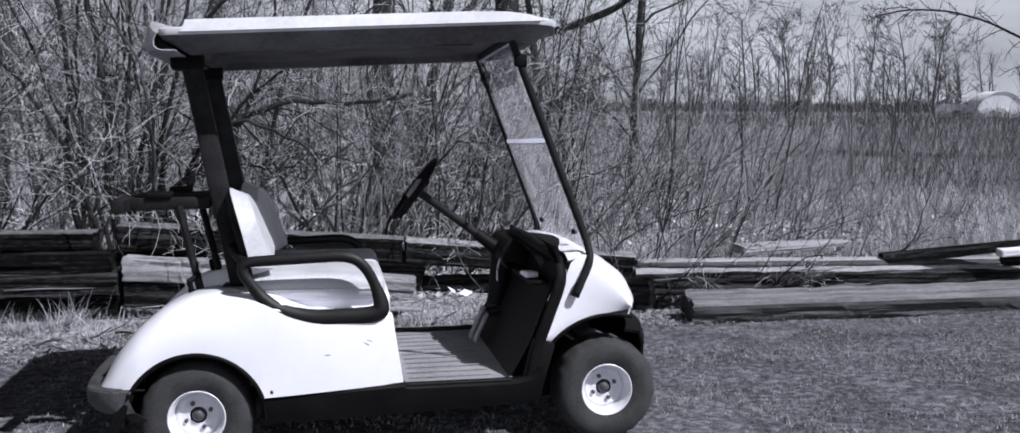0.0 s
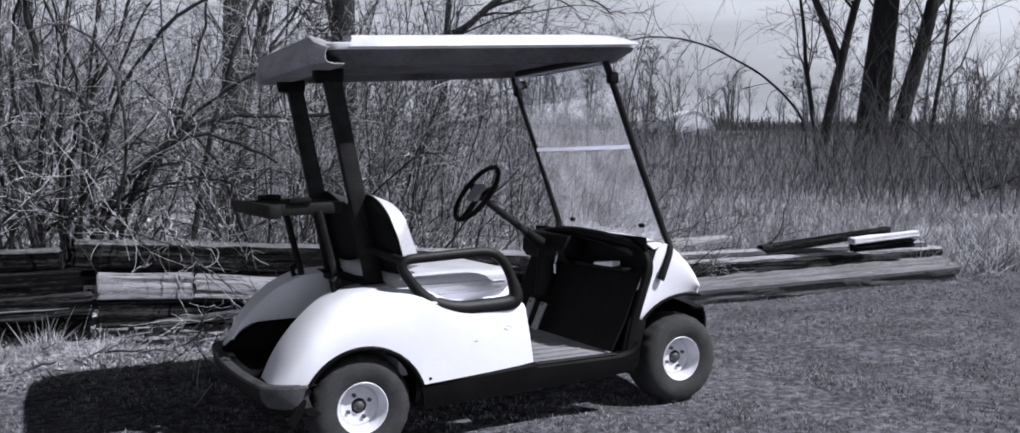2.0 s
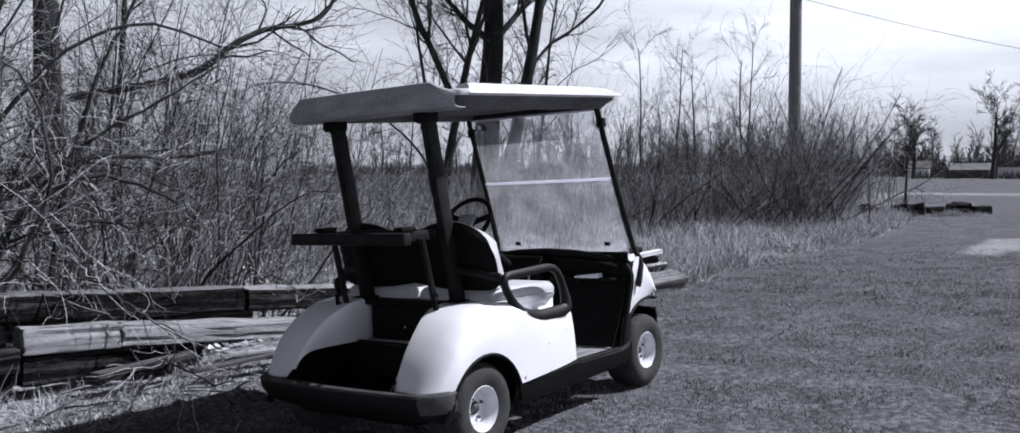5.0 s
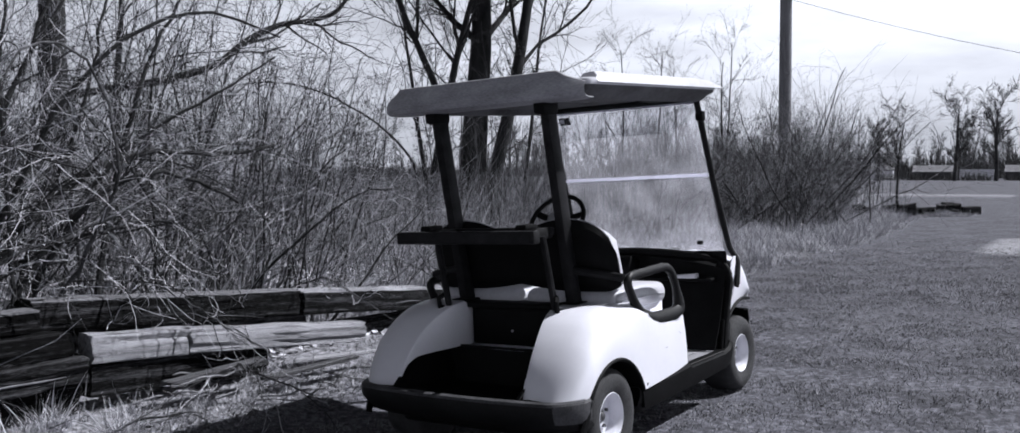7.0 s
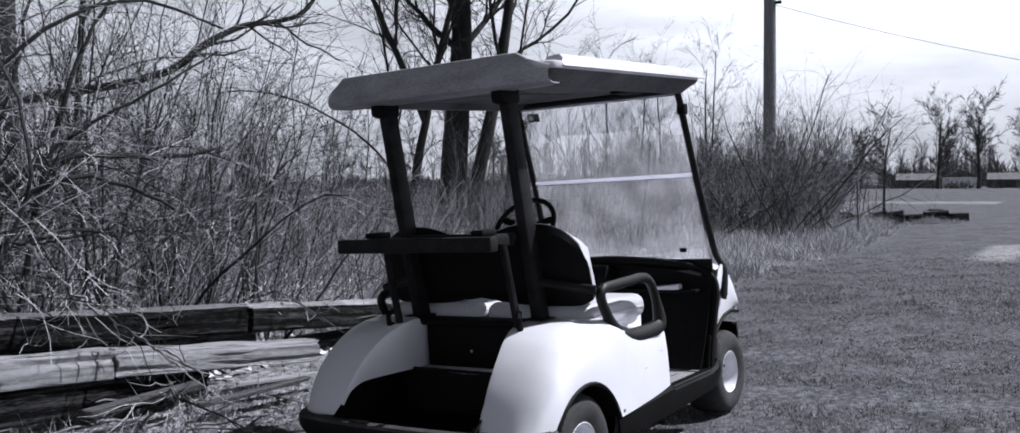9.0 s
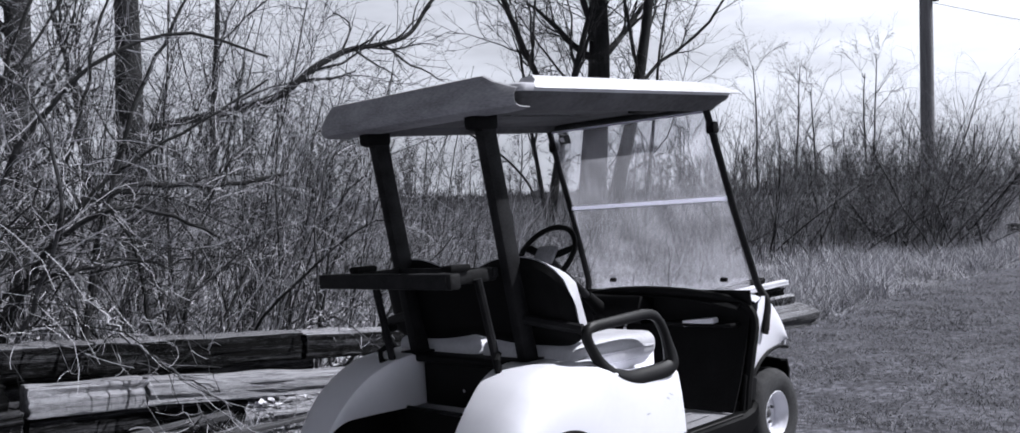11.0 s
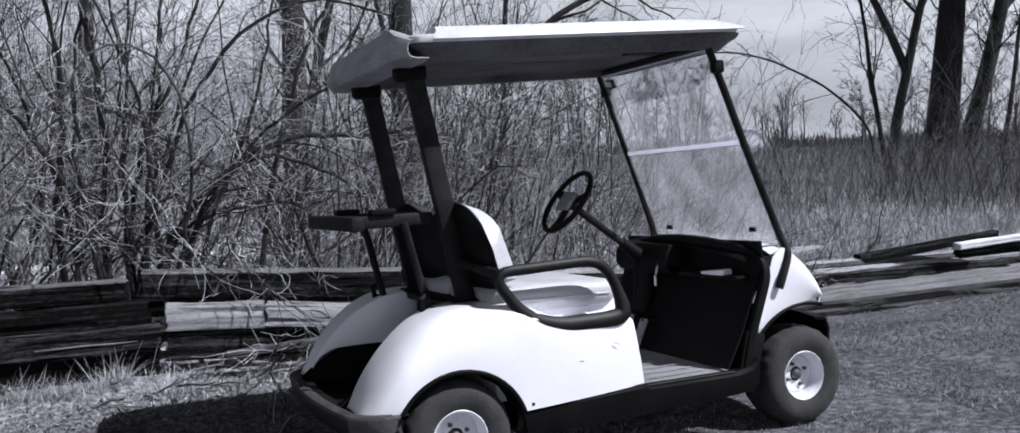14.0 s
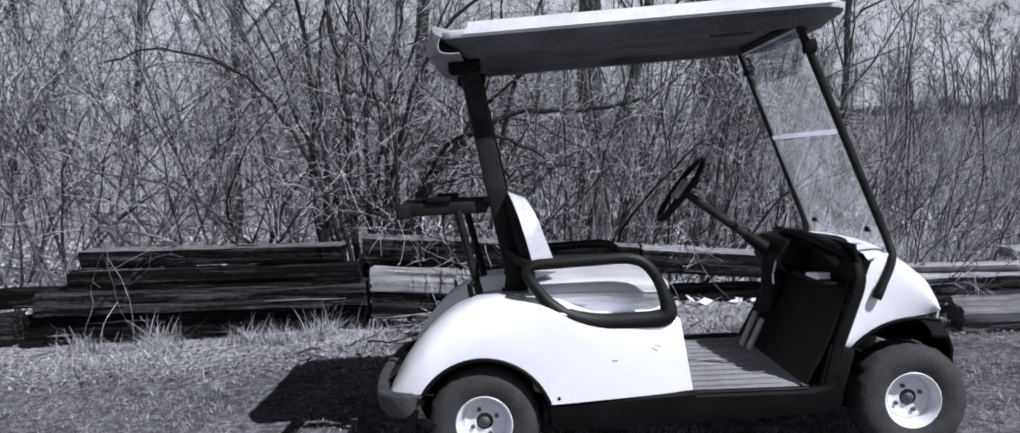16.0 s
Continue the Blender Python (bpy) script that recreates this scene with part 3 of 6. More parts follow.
for y in np.linspace(-0.54, 0.54, 25):
    f = 1 - (abs(y) / 0.54) ** 2.4
    row = []
    for k, (x, z) in enumerate(resample([(1.47, 0.775), (1.533, 0.79), (1.625, 0.719), (1.698, 0.634), (1.734, 0.562), (1.727, 0.54)], 22)):
        t = k / 21
        row.append((x + 0.11 * f * min(1, t * 1.5), y, z + 0.022 * f * (1 - t) - 0.014 * (abs(y) > 0.535)))
    hood.append(row)
part("hood", grid_shell(hood, 0.006), M_BODY, cart, "rounded glossy white hood")
fb = [[(x + 0.11 * (1 - (abs(y) / 0.55) ** 2.2), y, z) for x, z in ((1.70, 0.46), (1.765, 0.45), (1.78, 0.40), (1.775, 0.33), (1.72, 0.30))] for y in np.linspace(-0.52, 0.52, 17)]
part("front_bumper", grid_shell(fb, 0.01), M_BLACK, cart, "black front bumper")

# dash and inner cowl
edge = [(1.285, -0.55, 0.20), (1.335, -0.55, 0.41), (1.44, -0.55, 0.68), (1.44, -0.51, 0.752), (1.41, -0.40, 0.785), (1.39, -0.2, 0.81), (1.385, 0, 0.818)]
edge = edge + [(x, -y, z) for x, y, z in edge[-2::-1]]
part("cowl_edge", sweep(rounded(edge, 0.06), 0.023, 10, flat=1.3), M_BLACK, cart, "black moulded edge round the cowl opening")
fire = [[(x, y, z) for x, z in ((1.225, 0.292), (1.30, 0.42), (1.40, 0.64), (1.44, 0.74), (1.43, 0.82))] for y in (-0.54, -0.2, 0.2, 0.54)]
part("inner_cowl", grid_shell(fire, 0.01), M_BLACK, cart, "black inner cowl panel")
top = [[(x, y, z - 0.035 + 0.055 * (1 - (y / 0.5) ** 2)) for x, z in ((1.36, 0.775), (1.40, 0.798), (1.47, 0.797), (1.535, 0.787))] for y in np.linspace(-0.5, 0.5, 9)]
part("dash_top", grid_shell(top, 0.01), M_BLACK, cart, "black dash top")
pod = [[(x, y, z) for x, z in ((1.42, 0.655), (1.315, 0.66), (1.29, 0.70), (1.295, 0.755), (1.33, 0.795), (1.42, 0.808))] for y in (0.0, 0.05, 0.40, 0.46)]
dash = part("dash_pod", grid_shell(pod, 0.008), M_BLACK, cart, "black dash pod with the ignition key")
part("pod_side", box((0.12, 0.012, 0.10), (1.36, 0.004, 0.735), 0.006, Matrix.Rotation(0.25, 3, "Y")), M_BLACK, dash)
part("key", sweep([(1.30, 0.075, 0.715), (1.285, 0.065, 0.69), (1.278, 0.07, 0.655)], 0.006, 6), M_STEEL, dash, "bright metal key on a ring")
part("key_tag", box((0.004, 0.018, 0.05), (1.275, 0.072, 0.625), 0.002), M_PAPER, dash, "pale key tag")
tray = part("glove_tray", box((0.10, 0.44, 0.02), (1.375, -0.27, 0.665), 0.008), M_BLACK, cart, "black open dash tray")
part("folded_paper", box((0.05, 0.17, 0.03), (1.352, -0.312, 0.677), 0.006, Matrix.Rotation(-0.10, 3, "X")), M_PAPER, tray, "white folded paper in the tray")
for y, l in ((0.12, 0.15), (0.25, 0.17)):
    part("pedal", box((0.014, 0.06, l), (1.20, y, 0.375), 0.006, Matrix.Rotation(0.45, 3, "Y")), M_MAT, cart, "grey metal floor pedal")
    part("pedal_arm", sweep([(1.22, y, 0.43), (1.30, y, 0.44)], 0.01, 8), M_TUBE, cart)

# steering
st = Vector((0.915, 0.24, 1.03))
col = Vector((1.30, 0.24, 0.735))
ax = (col - st).normalized()
u = Vector((0, 1, 0))
v = ax.cross(u)
ring = [st + u * (0.165 * math.cos(a)) + v * (0.165 * math.sin(a)) for a in np.linspace(0, 2 * math.pi, 40, endpoint=False)]
wheel = part("steering_wheel", sweep(ring, 0.0135, 8, closed=True), M_SHELL, cart, "black steering wheel with a clip pad")
for ang in (0.35, math.pi - 0.35, 1.5 * math.pi):
    part("spoke", sweep([st + ax * 0.02, st + ax * 0.012 + (u * math.cos(ang) + v * math.sin(ang)) * 0.155], 0.013, 8, flat=1.6), M_SHELL, wheel)
rot = Matrix((u, v, ax)).transposed()
part("clip_pad", box((0.12, 0.10, 0.02), st - ax * 0.005, 0.008, rot), M_MAT, wheel, "grey score clip pad")
part("steering_column", sweep([st + ax * 0.01, col], 0.019, 10), M_TUBE, cart)
part("column_boot", sweep([st + ax * 0.36, col + ax * 0.05], [0.026, 0.04], 12), M_SHELL, cart)
part("column_cover", sweep([(1.33, 0.24, 0.70), (1.315, 0.24, 0.58), (1.29, 0.24, 0.46)], [0.06, 0.055, 0.045], 12, flat=0.8), M_SHELL, cart, "black cover below the steering column")


# seat
def pillow(top_of, bottom_of, back_of, thick_of, half=0.53, nu=37, nv=13):
    front, back = [], []
    for i in range(nu):
        y = -half + 2 * half * i / (nu - 1)
        e = abs(y) / half
        zt, zb = top_of(y), bottom_of(y)
        fr, br = [], []
        for j in range(nv):
            w = j / (nv - 1)
            z = zb + (zt - zb) * w
            edge = max(abs(2 * w - 1) ** 9, e ** 22)
            fr.append((back_of(z, y) + thick_of(z) * math.sqrt(max(0.0, 1 - edge)), y, z))
            br.append((back_of(z, y), y, z))
        front.append(fr)
        back.append(br)
    bm = bmesh.new()
    for rows in (front, back):
        vs = [[bm.verts.new(p) for p in row] for row in rows]
        for i in range(nu - 1):
            for j in range(nv - 1):
                bm.faces.new((vs[i][j], vs[i][j + 1], vs[i + 1][j + 1], vs[i + 1][j]))
    bmesh.ops.remove_doubles(bm, verts=bm.verts, dist=1e-4)
    return bm


def back_top(y):
    a = abs(y)
    hump = 1.025 + 0.052 * math.sin(min(1, a / 0.27) * math.pi / 2) ** 2
    return hump if a < 0.31 else hump - 0.19 * (1 - math.sqrt(max(0.0, 1 - ((a - 0.31) / 0.22) ** 2.3)))


def back_bottom(y):
    a = abs(y)
    return 0.768 - 0.03 * math.sin(min(1, a / 0.3) * math.pi / 2) + (0.03 * ((a - 0.42) / 0.11) ** 3 if a > 0.42 else 0)


def back_plane(z, y):
    return 0.124 + (1.07 - z) * 0.225 + 0.03 * (abs(y) / 0.53) ** 3


backrest = part("backrest", pillow(back_top, back_bottom, back_plane, lambda z: 0.066 + 0.03 * (1.08 - z) / 0.28), M_SEAT, cart, "pale grey vinyl seat backrest with two humps")
part("back_shell", pillow(lambda y: back_top(y) - 0.004, lambda y: back_bottom(y) - 0.006, lambda z, y: back_plane(z, y) - 0.004, lambda z: -0.024, 0.528), M_SHELL, backrest, "black plastic back shell")
seat = part("seat_cushion", box((0.54, 0.505, 0.105), (0.462, -0.257, 0.682), 0.045, Matrix.Rotation(0.02, 3, "Y"), 5), M_SEAT, cart, "pale grey vinyl bench cushion")
part("seat_cushion", box((0.54, 0.505, 0.105), (0.462, 0.257, 0.682), 0.045, Matrix.Rotation(0.02, 3, "Y"), 5), M_SEAT, cart, "pale grey vinyl bench cushion")
for s in (1, -1):
    part("seat_end_piping", sweep([(0.24, -0.508 * s, 0.685), (0.69, -0.508 * s, 0.675)], 0.006, 8), M_SEAT, seat)
    # hip restraint
    loop = [Vector((x, -0.575 * s, z)) for x, z in ((0.16, 0.805), (0.60, 0.817), (0.668, 0.755), (0.722, 0.602), (0.675, 0.578), (0.42, 0.577), (0.285, 0.625))]
    if s == -1:
        loop = [p - Vector((0, 0, 0.04)) for p in loop]
    loop = rounded(loop, 0.08, 6, closed=True)
    rs = [0.0215 + 0.013 * min(1, max(0, (0.70 - p.z) / 0.10)) for p in loop]
    hip = part("hip_restraint", sweep(loop, rs, 10, closed=True, flat=0.9, side=(0, 1, 0)), M_ARM, cart, "black moulded hip restraint and armrest")
    part("arm_mount", sweep([(0.20, -0.55 * s, 0.80), (0.16, -0.45 * s, 0.82), (0.13, -0.33 * s, 0.84)], 0.02, 8), M_TUBE, hip)

# roof posts and bag rack
for s in (1, -1):
    lo, hi = Vector((0.165, -0.31 * s, 0.63)), Vector((-0.005, -0.31 * s, 1.60))
    turn = Matrix.Rotation(math.atan2(hi.x - lo.x, hi.z - lo.z), 3, "Y")
    post = part("rear_post", box((0.078, 0.05, (hi - lo).length), (lo + hi) / 2, 0.014, turn), M_TUBE, cart, "black steel rear roof post")
    part("post_bracket", box((0.13, 0.065, 0.075), (-0.015, -0.31 * s, 1.585), 0.02), M_BLACK, post)
    part("post_foot", box((0.14, 0.10, 0.014), (0.158, -0.31 * s, 0.683), 0.005), M_BLACK, post)
    part("rack_arm", box((0.33, 0.03, 0.05), (-0.12, -0.268 * s, 1.02), 0.008), M_BUMPER, cart, "black bag rack arm")
    part("rack_strut", sweep([(-0.075, -0.30 * s, 1.01), (-0.045, -0.302 * s, 0.87), (0.004, -0.305 * s, 0.64)], 0.016, 8), M_TUBE, cart)
    part("rack_hook", sweep([(-0.008, -0.315 * s, 0.73), (-0.04, -0.335 * s, 0.71), (-0.035, -0.335 * s, 0.67), (0.002, -0.315 * s, 0.655)], 0.013, 8), M_BLACK, cart)
    part("bag_strap", box((0.10, 0.06, 0.025), (-0.15, -0.268 * s, 1.056), 0.008), M_BLACK, cart)
rack = part("rack_bar", box((0.045, 0.74, 0.056), (-0.285, -0.018, 1.02), 0.008), M_TUBE, cart, "black bag rack crossbar")
part("rack_inner_bar", box((0.03, 0.58, 0.035), (0.035, 0, 1.026), 0.008), M_TUBE, rack)
part("rack_end_cap", box((0.05, 0.03, 0.056), (-0.285, -0.395, 1.02), 0.008), M_BUMPER, rack, "grey rack end cap")

# windshield
for s in (1, -1):
    line = [(1.258, -0.468 * s, 1.67), (1.283, -0.472 * s, 1.60), (1.420, -0.482 * s, 1.22), (1.562, -0.507 * s, 0.82), (1.562, -0.556 * s, 0.76), (1.496, -0.57 * s, 0.63)]
    tube = part("windshield_post", sweep(rounded(line, 0.05, 4), 0.0165, 10), M_TUBE, cart, "black steel windshield post")
    part("tube_foot", sweep([(1.512, -0.567 * s, 0.665), (1.488, -0.57 * s, 0.615)], 0.019, 10, flat=0.7, side=(0, 1, 0)), M_BLACK, tube)
    part("post_clamp", box((0.05, 0.045, 0.055), (1.300, -0.474 * s, 1.572), 0.01), M_BLACK, tube)
    part("windshield_clip", box((0.02, 0.036, 0.022), (1.548, -0.335 * s, 0.857), 0.005), M_BLACK, cart, "small black windshield clip")


def pane(z0, z1, lift):
    def xz(z):
        return 1.408 - 0.372 * (z - 1.247) + lift
    rows = [[(xz(z), y, z) for z in np.linspace(z0, z1, 6)] for y in np.linspace(-0.468, 0.468, 3)]
    return grid_shell(rows, 0.004)


shield = part("windshield_lower", pane(0.79, 1.238, 0.0), M_PLEXI, cart, "hazy clear plastic windshield")
upper = part("windshield_upper", pane(1.25, 1.645, 0.006), M_PLEXI, cart, "hazy clear folding upper windshield")
part("fold_strip", box((0.016, 0.936, 0.019), (1.408, 0, 1.247), 0.004), M_STRIP, shield, "white hinge strip across the windshield")
part("upper_edge", sweep([(1.268, -0.468, 1.645), (1.268, 0.468, 1.645)], 0.005, 6), M_STRIP, upper)
part("sticker", box((0.002, 0.07, 0.045), (1.282, 0.385, 1.603), 0, Matrix.Rotation(-0.36, 3, "Y")), M_SHELL, upper, "small dark sticker")
part("sticker_square", box((0.002, 0.025, 0.025), (1.279, 0.40, 1.603), 0, Matrix.Rotation(-0.36, 3, "Y")), M_PAPER, upper)
for ob in (shield, upper):
    ob.visible_shadow = False


# roof
def roof_z(x):
    return 1.652 + 0.034 * x


def roof_outline(inset, n=14):
    x0, x1, y1 = -0.085 + inset, 1.47 - inset, 0.57 - inset
    pts = []
    for cx, cy, r, a0 in ((x1, y1, 0.22, 0), (x0, y1, 0.04, 90), (x0, -y1, 0.04, 180), (x1, -y1, 0.22, 270)):
        r = max(0.02, r - inset)
        sx, sy = (1 if cx > 0.5 else -1), (1 if cy > 0 else -1)
        for k in range(n):
            a = radians(a0 + 90 * k / (n - 1))
            pts.append((cx - sx * r + r * math.cos(a), cy - sy * r + r * math.sin(a)))
    return pts


def roof_rings(stops):
    rows = []
    for inset, dz in stops:
        ring = [(x, y, roof_z(x) + dz) for x, y in roof_outline(inset)]
        rows.append(ring + [ring[0]])
    return rows


# The lip's lower slope also takes the shaded underside colour.
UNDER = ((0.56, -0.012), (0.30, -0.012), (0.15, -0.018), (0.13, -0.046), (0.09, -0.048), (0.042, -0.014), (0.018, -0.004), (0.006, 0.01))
OVER = ((0.006, 0.01), (0.0, 0.022), (0.002, 0.034), (0.012, 0.04), (0.05, 0.042), (0.12, 0.04), (0.16, 0.02), (0.35, 0.018), (0.56, 0.02))
canopy = part("roof", grid_shell(roof_rings(OVER)), M_ROOF, cart, "white moulded plastic roof with raised rims")
part("roof_underside", grid_shell(roof_rings(UNDER)), M_UNDER, canopy, "stained roof underside painted a shaded dark grey")


def rim_row(outer, ridge, inner):
    return [outer, ((outer[0] + ridge[0]) / 2, (outer[1] + ridge[1]) / 2, (outer[2] + ridge[2]) / 2 + 0.006), ridge, ((ridge[0] + inner[0]) / 2, (ridge[1] + inner[1]) / 2, ridge[2] - 0.004), inner]


rows = []
for y in np.linspace(-0.56, 0.56, 29):
    a = abs(y)
    h = 1.0 if a < 0.45 else max(0.0, 1 - (a - 0.45) / 0.04)
    back = 0.05 * max(0.0, (a - 0.40) / 0.16) ** 2
    z = roof_z(-0.1)
    rows.append([(-0.06, y, z - 0.05), (-0.165 + back, y, z - 0.05), (-0.19 + back, y, z - 0.042), (-0.203 + back, y, z - 0.022), (-0.192 + back * 0.8, y, z + 0.012 + 0.012 * h),
                 (-0.174 + back * 0.7, y, z + 0.042 + 0.032 * h), (-0.165 + back * 0.7, y, z + 0.044 + 0.034 * h), (-0.10, y, z + 0.045 + 0.015 * h), (-0.055, y, z + 0.044 - 0.02 * h)])
for row in rows:
    a = abs(row[0][1])
    if a > 0.47:
        k = 1 - 0.3 * ((a - 0.47) / 0.09) ** 2
        z = roof_z(-0.1) - 0.03
        row[:] = [(-0.09 + (px + 0.09) * (0.5 + 0.5 * k), py, z + (pz - z) * k) for px, py, pz in row]
rows = [[(px + 0.045, py, pz) for px, py, pz in row] for row in rows]
# Added black sheets stand in for the shade inside the rim's ends.
infills = []
for end in (1, -2):
    ring = [Vector(p) for p in rows[end]]
    mid = sum(ring, Vector()) / len(ring)
    infills.append([[tuple(mid + (p - mid) * q) for p in ring] for q in (0.02, 0.95)])
part("rear_rim", grid_shell(rows, 0.004), M_RIMSHADE, canopy, "raised rim along the roof's rear edge, darkened as shaded")
for infill in infills:
    part("rim_shade", grid_shell(infill, 0.003), M_BLACK, canopy, "black sheet for the shade in the rim's hollow end")
for s in (1, -1):
    rows = []
    for k, x in enumerate((0.0, 0.015, 0.2, 0.5, 0.8, 1.1, 1.24, 1.32, 1.38)):
        h = (0.0, 1.0, 1.0, 1.0, 1.0, 1.0, 0.85, 0.5, 0.0)[k]
        rows.append(rim_row((x, -0.577 * s, roof_z(x) + 0.020), (x, -0.545 * s, roof_z(x) + 0.034 + 0.034 * h), (x, -0.44 * s, roof_z(x) + 0.015)))
    part("side_rim", grid_shell(rows, 0.004), M_ROOF, canopy, "raised white rim along the roof's side")
part("roof_crown", box((0.50, 0.07, 0.018), (0.692, 0, roof_z(0.692) + 0.004), 0.004, Matrix.Rotation(-0.034, 3, "Y")), M_ROOF, canopy)
part("roof_plate", box((0.16, 0.10, 0.012), (1.05, -0.30, roof_z(1.05) - 0.03), 0.004), M_BLACK, canopy, "black plate under the roof")
part("roof_cross_tube", sweep([(1.27, -0.45, 1.668), (1.27, 0.45, 1.668)], 0.014, 8), M_TUBE, canopy)
part("rear_cross_tube", sweep([(-0.01, -0.33, 1.615), (-0.01, 0.33, 1.615)], 0.014, 8), M_TUBE, canopy)


# wheels
def tyre_shape():
    prof = [(0.104, -0.088), (0.125, -0.099), (0.155, -0.106), (0.185, -0.101), (0.203, -0.086), (0.211, -0.068), (0.215, -0.035), (0.2155, 0.0)]
    prof = prof + [(r, -y) for r, y in prof[-2::-1]]
    rows = []
    for i in range(88):
        a = 2 * math.pi * i / 88
        tooth = 0.0018 if (i // 2) % 2 else -0.0012
        rows.append([((r + (tooth if r > 0.2 and abs(y) > 0.02 else 0)) * math.cos(a), y, (r + (tooth if r > 0.2 and abs(y) > 0.02 else 0)) * math.sin(a)) for r, y in prof])
    return grid_shell(rows, close_rows=True)


RIM = [(0.088, 0.085), (0.09, 0.0), (0.088, -0.03), (0.075, -0.036), (0.055, -0.030), (0.04, -0.034), (0.032, -0.034)]
RIM_LIP = [(0.088, -0.03), (0.091, -0.06), (0.097, -0.082), (0.106, -0.092), (0.109, -0.09), (0.108, -0.084)]
for x, y in ((0.0, 0.48), (1.632, 0.437)):
    for s in (1, -1):
        hub = part("wheel", lathe([(0.0, -0.05), (0.016, -0.049), (0.022, -0.044), (0.026, -0.034), (0.033, 0.05)], 20), M_HUB, cart, "small off-road wheel with a white steel rim")
        hub.matrix_local = pose(x, -y * s, 0.211, 0, 0 if s == 1 else 15, 0 if s == 1 else 180)
        part("tyre", tyre_shape(), M_TYRE, hub, "worn black treaded tyre")
        rim = part("rim", lathe(RIM, 40), M_RIM, hub, "white steel rim with rust marks")
        part("rim_lip", lathe(RIM_LIP, 40), M_RIM, hub)
        for k in range(4):
            a = k * math.pi / 2 + 0.4
            part("lug_nut", sweep([(0.05 * math.cos(a), -0.03, 0.05 * math.sin(a)), (0.05 * math.cos(a), -0.044, 0.05 * math.sin(a))], 0.0085, 6), M_HUB, hub)


# ---- ground ----
EDGE = ((-60, 1.4), (-3.2, 1.42), (0.5, 1.5), (2.4, 1.6), (6.5, 1.52), (8, 1.5), (11, 1.5), (17, 1.7), (21, 2.4), (27, 4.6), (45, 8), (90, 30))


def edge_y(x):
    return np.interp(x, [e[0] for e in EDGE], [e[1] for e in EDGE])


def ground_z(x, y):
    x, y = np.asarray(x, float), np.asarray(y, float)
    z = -0.0436 * np.clip(y, -6, 1.3) - 0.036 + 0.0115 * np.clip(x, -4, 9)
    rise = np.clip((y - 1.3) / 0.7, 0, 1) * np.clip((2.6 - x) / 1.2, 0, 1)
    z = z + 0.11 * rise - 0.02 * np.clip((y - 4) / 20, 0, 12)
    z = z - 0.0088 * np.clip(x - 45, 0, 160) * np.clip((0.42 - y / np.maximum(x, 1.0)) / 0.15, 0, 1)
    return z + 0.012 * np.sin(x * 1.9 + 0.6) * np.cos(y * 1.7) + 0.008 * np.sin(x * 4.3 + y * 3.1)


def axis_of(a, b, step, far):
    inner = np.arange(a, b + 1e-6, step)
    out = step * np.cumsum(1.14 ** np.arange(1, 70))
    out = out[out < far]
    return np.r_[(a - out)[::-1], inner, b + out]


gx, gy = axis_of(-6, 16, 0.2, 1500), axis_of(-5, 9, 0.2, 1500)
X, Y = np.meshgrid(gx, gy, indexing="ij")
Z = ground_z(X, Y)
nx, ny = X.shape
idx = np.arange(nx * ny).reshape(nx, ny)
quads = np.stack((idx[:-1, :-1], idx[1:, :-1], idx[1:, 1:], idx[:-1, 1:]), -1).reshape(-1, 4)
g_me = mesh_of("ground", np.stack((X, Y, Z), -1).reshape(-1, 3), quads, M_GROUND)
dry = np.clip((Y - edge_y(X)) / 0.5 + 0.3, 0, 1) * 0.8
dry = np.where((Y > 2.4) & (X < 8), 0.95, dry)
dry = np.where(Y > 9, np.where(Y > 0.32 * X, np.where(X < 0.7 * Y, 0.9, 0.45), 0.08), dry)
dry = np.where((Y > 13) & (X < 0.1 * Y), 1.0, dry)
dry = np.maximum(dry, 0.95 * ((X - 12.4) ** 2 / 3 + (Y + 0.85) ** 2 / 0.2 < 1))
dry = np.maximum(dry, 0.95 * ((np.abs(X - 43) < 2.6) & (np.abs(Y - 5.5) < 3.2)))
g_at = g_me.attributes.new("dry", "FLOAT", "POINT")
g_at.data.foreach_set("value", dry.ravel().astype(np.float32))
ground = tagged(new("ground", g_me), "mown winter lawn meeting dead grass and field", "ground", kind="structure")


# ---- branch systems ----
def unit(a):
    return a / np.maximum(np.linalg.norm(a, axis=-1, keepdims=True), 1e-9)


def grow(rng, base, way, length, n, wander, bias=(0, 0, 0), curl=0.0):
    """Polylines: S stems of n points that wander, and curl one way, as they grow."""
    s = len(base)
    pts = np.zeros((s, n, 3))
    pts[:, 0] = base
    d = unit(np.asarray(way, float))
    step = (np.asarray(length, float) / (n - 1))[:, None]
    turn = rng.normal(size=(s, 3)) * curl / (n - 1) if curl else 0.0
    for i in range(1, n):
        d = unit(d + wander * rng.normal(size=(s, 3)) + np.asarray(bias, float) / (n - 1) + turn)
        pts[:, i] = pts[:, i - 1] + d * step
    return pts


